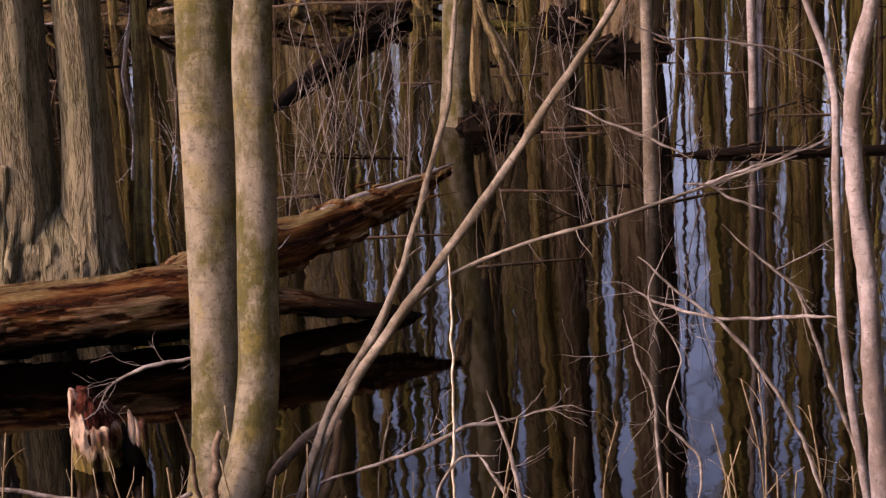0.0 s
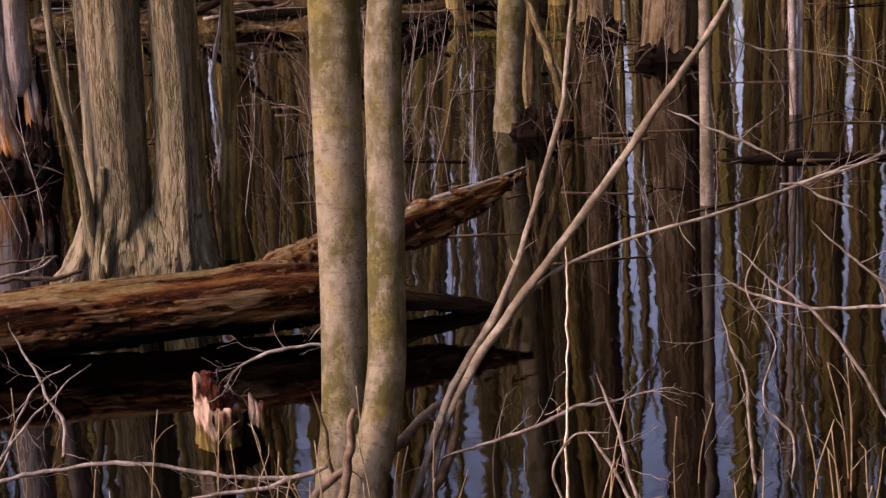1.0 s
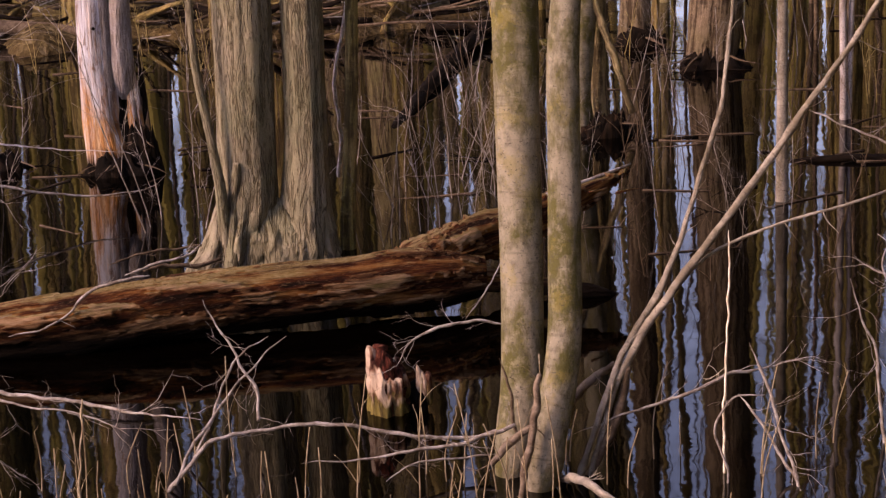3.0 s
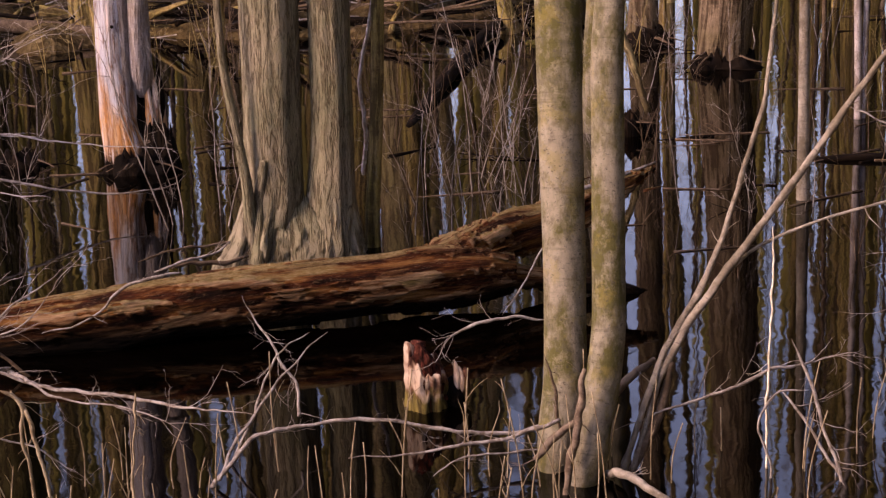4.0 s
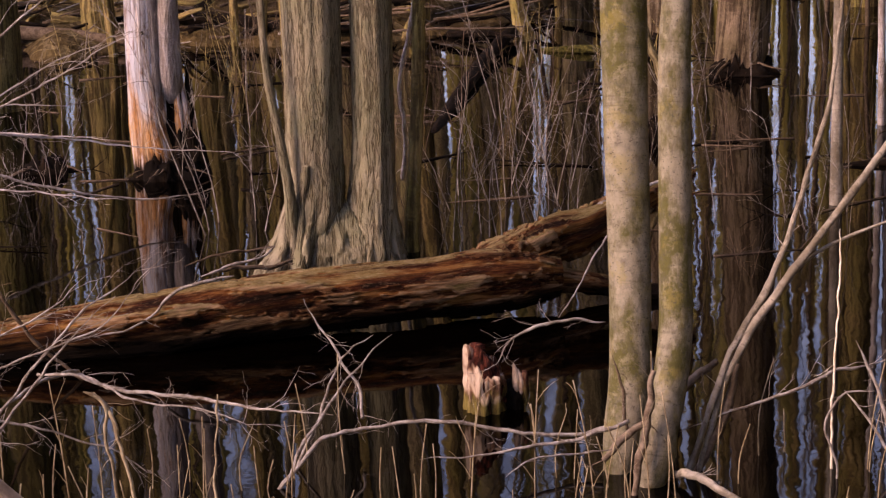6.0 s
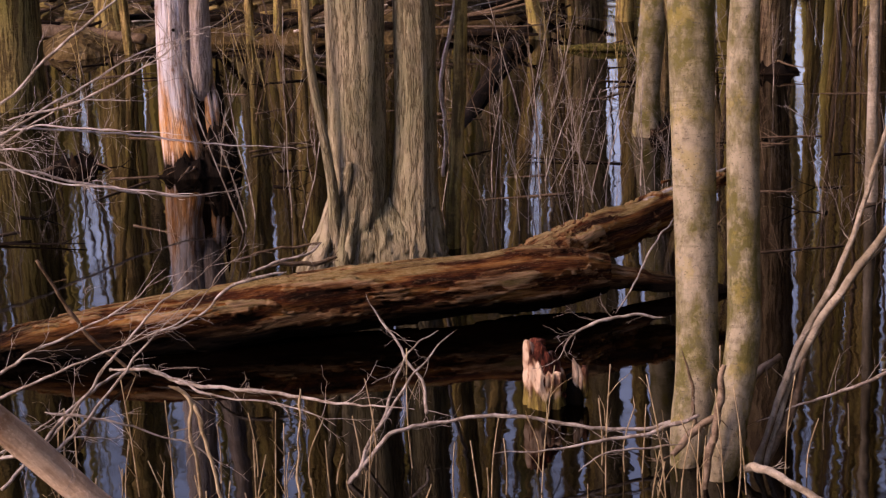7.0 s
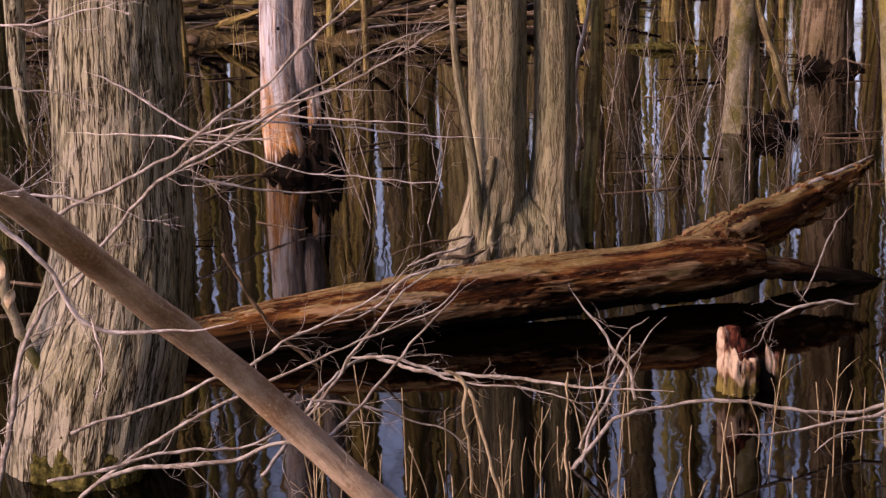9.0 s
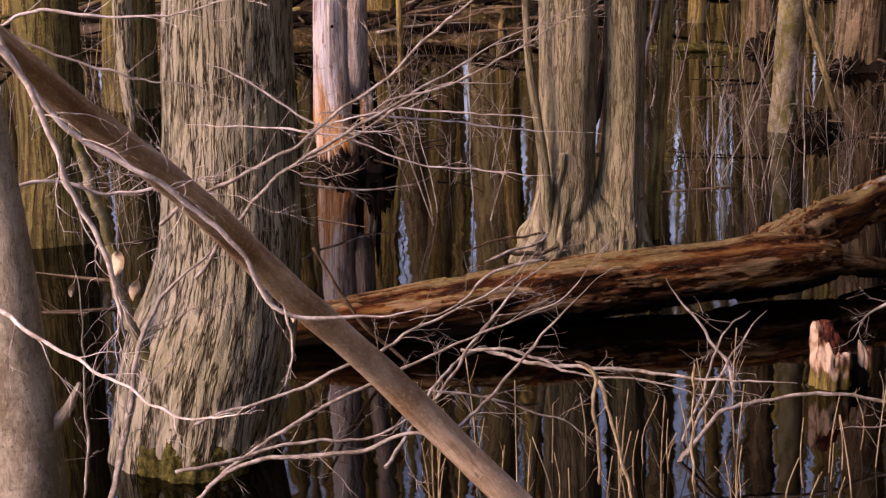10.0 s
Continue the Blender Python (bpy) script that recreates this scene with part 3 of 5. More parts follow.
def snag():
    at = (-2.9, 11.15, 0.0)
    rng = random.Random(3)
    ob = thing("dead_snag", at, "bleached and orange rotten dead trunk standing in water", "dead tree")
    rows = [(-2.88, 11.15, -0.4, 0.15), (-2.89, 11.15, 0.0, 0.15), (-2.90, 11.15, 0.12, 0.135), (-2.92, 11.15, 0.37, 0.117), (-2.93, 11.15, 0.73, 0.106), (-2.92, 11.15, 1.08, 0.099)]
    rows += up_from(rows[-1], (0.02, 0.0), 6.5, 0.5, 5, rng)
    part("trunk", [tube(local(spline(rows, 90), at), 30, 0.16, 3.5, seed=4)], SNAGWOOD, ob)
    second = [(-2.775, 11.19, 0.46, 0.062), (-2.77, 11.15, 0.56, 0.076), (-2.762, 11.13, 0.78, 0.070), (-2.75, 11.12, 1.06, 0.067)]
    second += up_from(second[-1], (0.03, 0.02), 5.5, 0.5, 5, rng)
    part("trunk", [tube(local(spline(second, 70), at), 22, 0.16, 3.0, seed=8)], GREYBARK, ob, "grey barked second stem")
    verts, faces, loops = [], [], []
    tall, wide = 44, 16
    for i in range(tall + 1):
        z = 0.52 + 2.6 * (i / tall) ** 1.4
        for k in range(wide + 1):
            th = -1.05 + 1.35 * k / wide
            ragged = 0.10 * noise.noise(Vector((th * 6, 3.0, 1.0))) + 0.05 * noise.noise(Vector((th * 17, 5.0, 2.0)))
            edge = min(k, wide - k) / 3 + 0.35 * noise.noise(Vector((th, z * 7, 6.0)))
            r = (0.108 if z < 0.9 else 0.104) + 0.010 * max(-1.0, min(1.0, edge - 0.4)) + 0.003 * noise.noise(Vector((th * 9, z * 6, 2.0)))
            top = z + (ragged if i < 6 else 0.0)
            verts.append((-0.02 + math.cos(th) * r, math.sin(th) * r, top))
    for i in range(tall):
        for k in range(wide):
            j = i * (wide + 1) + k
            faces.append((j, j + 1, j + wide + 2, j + wide + 1))
            loops += [(k * 0.01, i * 0.05), (k * 0.01 + 0.01, i * 0.05), (k * 0.01 + 0.01, i * 0.05 + 0.05), (k * 0.01, i * 0.05 + 0.05)]
    part("bark_slab", [(verts, faces, loops)], GREYBARK, ob, "last grey bark on the bleached trunk")
    # Solid plug; the knot hole's shade is its near-black colour.
    part("knot_hole", [tube([(-0.012, -0.085, 0.90, 0.012), (-0.012, -0.106, 0.90, 0.011), (-0.012, -0.112, 0.90, 0.004)], 9, 0.3, 30)], ROTSHADE, ob, "small black knot hole")
    # Solid core: rot, with the hollow's shade put into its black.
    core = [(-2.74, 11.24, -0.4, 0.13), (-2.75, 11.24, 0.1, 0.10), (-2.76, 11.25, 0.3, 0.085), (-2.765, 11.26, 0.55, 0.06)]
    part("hollow", [tube(local(spline(core, 24), at), 16, 0.5, 7.0, seed=6)], ROTSHADE, ob, "rotted core, its hollow's shade coloured black")
    for k in range(16):
        a = rng.uniform(-2.9, 0.0)
        r = 0.10 + 0.02 * rng.random()
        c, s = math.cos(a) * r - 2.765, math.sin(a) * r + 11.24
        top = rng.uniform(0.25, 0.75)
        rows = [(c, s, rng.uniform(-0.05, 0.1), 0.022), (c - 0.005, s, top * 0.6, 0.030), (c - 0.01, s + 0.01, top, 0.004)]
        part("splinter", [tube(local(spline(rows, 12), at), 6, 0.4, 9, seed=k)], SNAGWOOD if k % 3 else ROTSHADE, ob)
    return ob


def big_tree():
    at = (-3.8, 6.0, 0.0)
    rng = random.Random(21)
    ob = thing("big_tree", at, "large tree with deeply furrowed grey bark and mossy foot", "tree")

    def ridges(a, z):
        c, s = math.cos(a), math.sin(a)
        f = 0.7 * noise.noise(Vector((c * 5, s * 5, z * 1.4))) + 0.7 * noise.noise(Vector((c * 17, s * 17, z * 5)))
        return 0.97 + 0.035 * max(-0.8, min(0.55, f * 1.6)) + max(0.0, 0.35 - z) * (0.20 * math.sin(4 * a + 0.6) + 0.08 * math.sin(9 * a))

    rows = [(-3.84, 6.05, -0.35, 0.30), (-3.83, 6.05, -0.05, 0.305), (-3.79, 6.05, 0.17, 0.322), (-3.745, 6.05, 0.37, 0.322), (-3.69, 6.05, 0.55, 0.300), (-3.644, 6.05, 0.79, 0.276), (-3.624, 6.05, 1.11, 0.262), (-3.613, 6.05, 1.5, 0.247), (-3.605, 6.05, 1.74, 0.238)]
    rows += up_from(rows[-1], (0.03, 0.02), 14, 0.4, 6, rng)
    part("trunk", [tube(local(spline(rows, 320), at), 150, 0.02, 3.0, ridges)], FURROW, ob)
    limbs(rng, ob, local(rows, at), 4.5, 12, 4.0, 0.07, FARBARK2)
    verts, faces, loops = [], [], []
    wide, tall = 56, 26
    for i in range(tall + 1):
        z = -0.10 + 0.36 * i / tall
        for k in range(wide + 1):
            th = -2.35 + 1.7 * k / wide
            c, d = math.cos(th), math.sin(th)
            n = noise.noise(Vector((th * 3.0, z * 6, 1.0))) + 0.6 * noise.noise(Vector((th * 8, z * 14, 4.0))) + 0.4 * noise.noise(Vector((th * 21, z * 40, 7.0)))
            mask = 1.0 - max(0.0, z) / 0.11 - abs(th + 1.55) ** 2 * 1.6 + 0.55 * n
            r = 0.314 * ridges(th - math.pi / 2, z) + max(-0.03, min(1.0, mask) * 0.03) + 0.012 * n
            verts.append((c * r - 0.015, d * r + 0.05, z))
    for i in range(tall):
        for k in range(wide):
            j = i * (wide + 1) + k
            faces.append((j, j + 1, j + wide + 2, j + wide + 1))
            loops += [(k * 0.01, i * 0.01), (k * 0.01 + 0.01, i * 0.01), (k * 0.01 + 0.01, i * 0.01 + 0.01), (k * 0.01, i * 0.01 + 0.01)]
    part("moss", [(verts, faces, loops)], MOSS, ob, "olive green moss")
    return ob


def stump():
    at = (-1.205, 6.35, 0.0)
    ob = thing("broken_stump", at, "small splintered pale broken stump standing in black water", "stump")
    seg = 56

    def brim(a):
        c, d = math.cos(a), math.sin(a)
        left = max(0.0, -c) ** 1.5
        return 0.15 + 0.115 * left + 0.04 * max(0.0, d) + 0.03 * noise.noise(Vector((c * 4, d * 4, 1.0))) + 0.016 * noise.noise(Vector((c * 15, d * 15, 3.0)))

    def wall(a, z):
        c, d = math.cos(a), math.sin(a)
        lump = 0.30 * noise.noise(Vector((c * 2.2, d * 2.2, z * 7))) + 0.20 * noise.noise(Vector((c * 6, d * 6, z * 12))) + 0.10 * noise.noise(Vector((c * 15, d * 15, z * 22)))
        return 0.078 * (1 + lump - 0.5 * max(0.0, z - 0.12) + 0.25 * max(0.0, 0.06 - z))

    def sheet(rings, point):
        verts = [point(2 * math.pi * k / seg, i / rings) for i in range(rings + 1) for k in range(seg)]
        faces, loops = [], []
        for i in range(rings):
            for k in range(seg):
                j = (k + 1) % seg
                faces.append((i * seg + k, i * seg + j, (i + 1) * seg + j, (i + 1) * seg + k))
                u0, u1 = 0.5 * k / seg, 0.5 * (k + 1) / seg
                loops += [(u0, i * 0.013), (u1, i * 0.013), (u1, i * 0.013 + 0.013), (u0, i * 0.013 + 0.013)]
        return verts, faces, loops

    def outside(a, s):
        if s <= 0.86:
            z = -0.5 + (brim(a) + 0.5) * (s / 0.86) ** 0.45
            r = wall(a, z)
        else:
            u = (s - 0.86) / 0.14
            z = brim(a) + 0.006 * math.sin(math.pi * u) - 0.012 * u
            r = wall(a, z) * (1 - 0.34 * u)
        return (r * math.cos(a), r * math.sin(a), z)

    def inside(a, s):
        c, d = math.cos(a), math.sin(a)
        z = -0.1 + 0.33 * min(1.0, s * 1.25) + 0.03 * noise.noise(Vector((c * 3 * (1 - s), d * 3 * (1 - s), 8.0)))
        r = wall(a, z) * (0.84 + 0.12 * noise.noise(Vector((c * 5, d * 5, z * 30)))) * (1.0 if s < 0.6 else max(0.02, 1 - ((s - 0.6) / 0.4) ** 2))
        return (r * c + 0.006, r * d - 0.004, z - 0.045 * c)

    part("shell", [sheet(40, outside)], STUMPWOOD, ob)
    part("heartwood", [sheet(30, inside)], ROTRED, ob, "dark red rotten core")
    # Added black lobe where the stump's right side lies in shadow.
    side = [(0.115, 0.03, -0.45, 0.06), (0.112, 0.03, 0.0, 0.055), (0.115, 0.03, 0.08, 0.045), (0.12, 0.03, 0.115, 0.012)]
    part("root", [tube(spline(side, 24), 16, 0.5, 12, seed=3)], ROTSHADE, ob, "black lobe for the stump's shadowed side")
    for k in range(3):
        x = 0.125 + 0.018 * k
        part("splinter", [tube(spline([(x, -0.01, 0.02, 0.010), (x + 0.002, -0.01, 0.10, 0.014), (x - 0.004, 0.0, 0.15 + 0.02 * (k == 0), 0.009), (x - 0.008, 0.0, 0.19 - 0.025 * k, 0.002)], 16), 8, 0.5, 25, seed=k)], STUMPWOOD, ob)
    return ob


def pole_shrub():
    at = (-0.48, 5.55, 0.0)
    rng = random.Random(17)
    ob = thing("leaning_shrub", at, "slanting pale multi-stemmed shrub beside the young tree", "shrub")
    a = [(-0.50, 5.53, -0.3, 0.024), (-0.48, 5.55, 0.01, 0.024), (-0.43, 5.57, 0.19, 0.027), (-0.36, 5.60, 0.37, 0.032), (-0.20, 5.65, 0.61, 0.037), (0.07, 5.70, 0.93, 0.032), (0.34, 5.72, 1.30, 0.028), (0.60, 5.72, 1.67, 0.022), (1.1, 5.8, 2.4, 0.016), (1.7, 5.9, 3.3, 0.006)]
    b = [(-0.55, 5.50, -0.3, 0.026), (-0.53, 5.52, 0.0, 0.026), (-0.46, 5.55, 0.20, 0.026), (-0.36, 5.60, 0.42, 0.028), (-0.20, 5.69, 0.66, 0.028), (-0.08, 5.75, 0.94, 0.022), (0.04, 5.78, 1.33, 0.018), (0.09, 5.80, 1.69, 0.016), (0.15, 5.85, 2.6, 0.008)]
    c = [(-0.18, 5.66, 0.64, 0.014), (-0.01, 5.70, 0.77, 0.014), (0.21, 5.70, 0.86, 0.013), (0.51, 5.75, 0.92, 0.012), (0.79, 5.90, 0.96, 0.010), (1.1, 6.0, 1.02, 0.005)]
    for rows in (a, b, c):
        fine = []
        for q in spline(rows, 120):
            bend = noise.noise_vector(Vector((q[2] * 7, rows[0][0] * 40, 1.0))) * 0.012
            knot = 1 + 0.5 * max(0.0, noise.noise(Vector((q[2] * 16, rows[0][0] * 90, 4.0))))
            fine.append((q[0] + bend.x, q[1] + bend.y, q[2], q[3] * 0.42 * knot))
        stem = part("stem", [tube(local(fine, at), 14, 0.30, 24, seed=rows[0][0])], POLE, ob)
        for one in spray_each(rng, local(fine[30:], at), 7, 0.16, 0.0024, 0.9, 1, 4, 0.25, 0.05, 0.3):
            part("twig", one, POLE, stem)
    return ob


def pale_shrub():
    at = (1.28, 5.6, 0.0)
    ob = thing("pale_shrub", at, "pale pinkish sapling stems at the water's edge", "shrub")
    a = [(1.29, 5.6, -0.3, 0.04), (1.28, 5.60, 0.04, 0.039), (1.25, 5.60, 0.37, 0.036), (1.23, 5.60, 0.72, 0.034), (1.19, 5.60, 1.07, 0.032), (1.19, 5.60, 1.31, 0.03), (1.24, 5.60, 1.55, 0.024), (1.3, 5.7, 2.6, 0.016), (1.35, 5.8, 4.0, 0.006)]
    b = [(1.27, 5.7, -0.1, 0.016), (1.23, 5.70, 0.15, 0.016), (1.18, 5.70, 0.52, 0.015), (1.16, 5.70, 0.96, 0.015), (1.14, 5.70, 1.35, 0.013), (1.07, 5.70, 1.55, 0.010), (0.95, 5.75, 2.3, 0.005)]
    for rows in (a, b):
        part("stem", [tube(local([(*q[:3], q[3] * 0.86) for q in spline(rows, 70)], at), 14, 0.26, 13)], PALE, ob)
    return ob


fallen_log(), twin_trunk_tree(), beech_pair(), snag(), big_tree(), stump(), pole_shrub(), pale_shrub()


def leaning_pole():
    at = (-2.75, 5.2, 0.0)
    ob = thing("leaning_pole", at, "smooth brown fallen sapling trunk leaning over the water", "fallen trunk")
    rows = [(-2.38, 4.93, -0.26, 0.053), (-2.52, 4.88, -0.095, 0.0525), (-2.763, 4.815, 0.197, 0.051), (-3.20, 4.66, 0.724, 0.048), (-3.495, 4.36, 1.102, 0.045), (-3.803, 3.85, 1.552, 0.0415), (-4.01, 3.55, 1.806, 0.036), (-4.16, 3.25, 2.03, 0.032), (-4.5, 2.7, 2.5, 0.02)]
    part("trunk", [tube(local(spline(rows, 120), at), 24, 0.10, 5)], TANPOLE_LIT, ob)


leaning_pole()


# ---- trees standing in the water further off ----
def water_tree(name, rows, label, mat, lean, height, seg=18, seed=0, group="trees in the pool", limbs=6):
    rng = random.Random(seed)
    at = (rows[0][0], rows[0][1], 0.0)
    ob = thing(name, at, label, "tree", group)
    first, last, prev = rows[0], rows[-1], rows[-2]
    rise = last[2] - prev[2]
    bend = [0.5 * (lean[i] + (last[i] - prev[i]) / rise) for i in (0, 1)]
    rows = [*rows, (last[0] + bend[0] * 0.6, last[1] + bend[1] * 0.6, last[2] + 0.6, last[3] * 0.98), (last[0] + (bend[0] + lean[0]) * 0.6, last[1] + (bend[1] + lean[1]) * 0.6, last[2] + 1.2, last[3] * 0.96)]
    rows = [(first[0], first[1], -0.5, first[3] * 1.1), *rows, *up_from(rows[-1], lean, height, 0.3, 5, rng)]
    flare = lambda a, z: 1 + max(0.0, min(0.3, 0.3 - z)) * 0.35 * math.sin(4 * a + seed)
    part("trunk", [tube(local(spline(rows, 60), at), seg, 0.06, 2.0, flare if rows[1][3] > 0.06 else None, seed=seed)], mat, ob)
    part("crown", crown(rng, local(rows, at), height * 0.35, limbs, height * 0.22, rows[1][3] * 0.3), mat, ob)
    return ob


water_tree("tree", [(0.115, 11.55, 0.0, 0.102), (0.12, 11.55, 0.26, 0.080), (0.14, 11.55, 0.57, 0.085), (0.165, 11.55, 0.86, 0.088)], "grey-brown tree with a flared foot in the pool", BEECH, (0.03, 0.03), 13, seed=1)
water_tree("tree", [(0.255, 11.78, 0.05, 0.078), (0.262, 11.78, 0.43, 0.066), (0.27, 11.78, 0.82, 0.066)], "slender grey tree beside a flared one", FARBARK2, (0.02, 0.02), 12, seed=2)
water_tree("sapling", [(1.02, 9.46, 0.0, 0.037), (1.02, 9.46, 0.48, 0.032), (1.02, 9.46, 1.05, 0.029)], "straight slim tan sapling standing in water", POLE, (0.0, 0.01), 8, 12, seed=3)
water_tree("sapling", [(1.86, 11.56, 0.0, 0.025), (1.85, 11.56, 0.71, 0.024)], "pale slim sapling beside its twin", PALE, (-0.01, 0.0), 7, 10, seed=4)
water_tree("sapling", [(1.90, 11.58, 0.0, 0.019), (1.91, 11.58, 0.71, 0.018)], "pale slim sapling beside its twin", PALE, (0.01, 0.0), 7, 10, seed=5)
water_tree("tree", [(1.37, 13.80, 0.0, 0.208), (1.39, 13.80, 0.2, 0.204), (1.41, 13.80, 0.41, 0.203)], "broad reddish brown trunk on a dark hollow base", REDBARK_SHADED, (0.02, 0.0), 15, 26, seed=6)
water_tree("tree", [(0.95, 15.05, 0.0, 0.14), (0.955, 15.05, 0.32, 0.122)], "reddish brown trunk on a mound of roots", REDBARK_SHADED, (0.02, 0.0), 14, 20, seed=7)
water_tree("tree", [(-0.09, 15.80, 0.0, 0.083), (-0.15, 15.80, 0.35, 0.058)], "slanting brown trunk on the far bank", FARBARK, (-0.12, 0.0), 9, 14, seed=8)
water_tree("tree", [(-4.26, 13.60, 0.0, 0.215), (-4.24, 13.60, 0.80, 0.197)], "dark olive furrowed trunk on the far side", OLIVEBARK, (0.02, 0.0), 15, 24, seed=9)


water_tree("tree", [(-4.56, 9.60, 0.0, 0.22), (-4.55, 9.60, 0.4, 0.195), (-4.54, 9.60, 1.2, 0.185)], "olive-brown mossy trunk standing in the pool", OLIVEBARK, (0.01, 0.0), 14, 24, seed=10)
water_tree("tree", [(-1.08, 17.0, 0.0, 0.23), (-1.08, 17.0, 0.4, 0.205), (-1.07, 17.0, 1.2, 0.20)], "broad grey furrowed trunk behind the twin-trunked tree", FARBARK2, (0.01, 0.0), 14, 24, seed=13)

water_tree("sapling", [(1.20, 15.6, 0.0, 0.034), (1.21, 15.6, 0.6, 0.031)], "slim bare sapling on the far shore", FARBARK, (0.01, 0.0), 9, 9, seed=21, group="slim trees on the far shore")
water_tree("sapling", [(1.52, 17.2, 0.0, 0.05), (1.52, 17.2, 0.6, 0.046)], "slim bare sapling on the far shore", FARBARK2, (-0.02, 0.0), 10, 9, seed=22, group="slim trees on the far shore")
water_tree("sapling", [(1.74, 18.8, 0.0, 0.06), (1.75, 18.8, 0.6, 0.055)], "slim bare sapling on the far shore", FARBARK, (0.03, 0.0), 11, 9, seed=23, group="slim trees on the far shore")


def hanging_stick():
    at = (-3.98, 6.30, 1.17)
    ob = thing("hanging_bough", at, "pale dead pointed bough hanging beside the furrowed tree", "bough")
    rows = [(-3.98, 6.30, 1.175, 0.005), (-3.988, 6.30, 1.284, 0.021), (-3.994, 6.30, 1.458, 0.031), (-3.992, 6.30, 1.713, 0.038), (-3.98, 6.30, 2.1, 0.042), (-3.93, 6.25, 2.8, 0.045), (-3.8, 6.1, 3.4, 0.045)]
    part("stem", [tube(local(spline(rows, 50), at), 14, 0.2, 6)], FURROW, ob)


hanging_stick()


# ---- the wood behind the pool ----
# where the wood stands open: x and half width at 20 m, widening per metre
GAPS = ((1.8, 0.32, 0.030), (0.3, 0.20, 0.0), (-3.9, 0.22, 0.0), (-0.75, 0.13, 0.0))


def in_gap(x, y):
    return any(abs(x - a - 0.13 * (y - 20)) < w + k * max(0.0, y - 20) for a, w, k in GAPS)


def wood():
    rng = random.Random(40)
    protos = []
    for k in range(8):
        h = rng.uniform(13, 18)
        r = (0.085, 0.11, 0.14, 0.16, 0.055, 0.07, 0.10, 0.18)[k]
        mat = (FARBARK, FARBARK2)[k % 2]
        ob = thing("tree", (0, -60 - 3 * k, 0), "tall bare brown forest tree behind the pool", "tree", "wood behind the pool")
        rows = [(0, 0, -0.8, r * 1.3), (0, 0, 0.0, r * 1.15), (0.02, 0, 0.6, r), *up_from((0.02, 0, 0.6, r), (rng.uniform(-0.03, 0.03), rng.uniform(-0.03, 0.03)), h, 0.3, 6, rng)]
        part("trunk", [tube(spline(rows, 24), 12, 0.08, 1.0, seed=k)], mat, ob)
        part("crown", crown(rng, rows, h * 0.3, 11, h * 0.13, r * 0.26, 2, 1), mat, ob)
        protos.append(ob)
    places = []
    tries = 0
    while len(places) < 250 and tries < 12000:
        tries += 1
        y = 16.5 + 36 * rng.random() ** 1.5
        x = -1.0 + rng.uniform(-1, 1) * (5.5 + y * 0.38)
        if y < 44 and in_gap(x, y):
            continue
        if y < 21 and x > 0.4 and rng.random() < 0.6:
            continue
        if all((x - a) ** 2 + (y - b) ** 2 > 0.4 + 0.01 * y for a, b in places):
            places.append((x, y))
    for i, (x, y) in enumerate(places):
        m = pose(x, y, max(-0.5, ground_height(x, y)), rng.uniform(-3, 3), rng.uniform(-3, 3), rng.uniform(0, 360))
        if i < len(protos):
            protos[i].matrix_basis = m
        else:
            copy_thing(protos[rng.randrange(len(protos))], m)


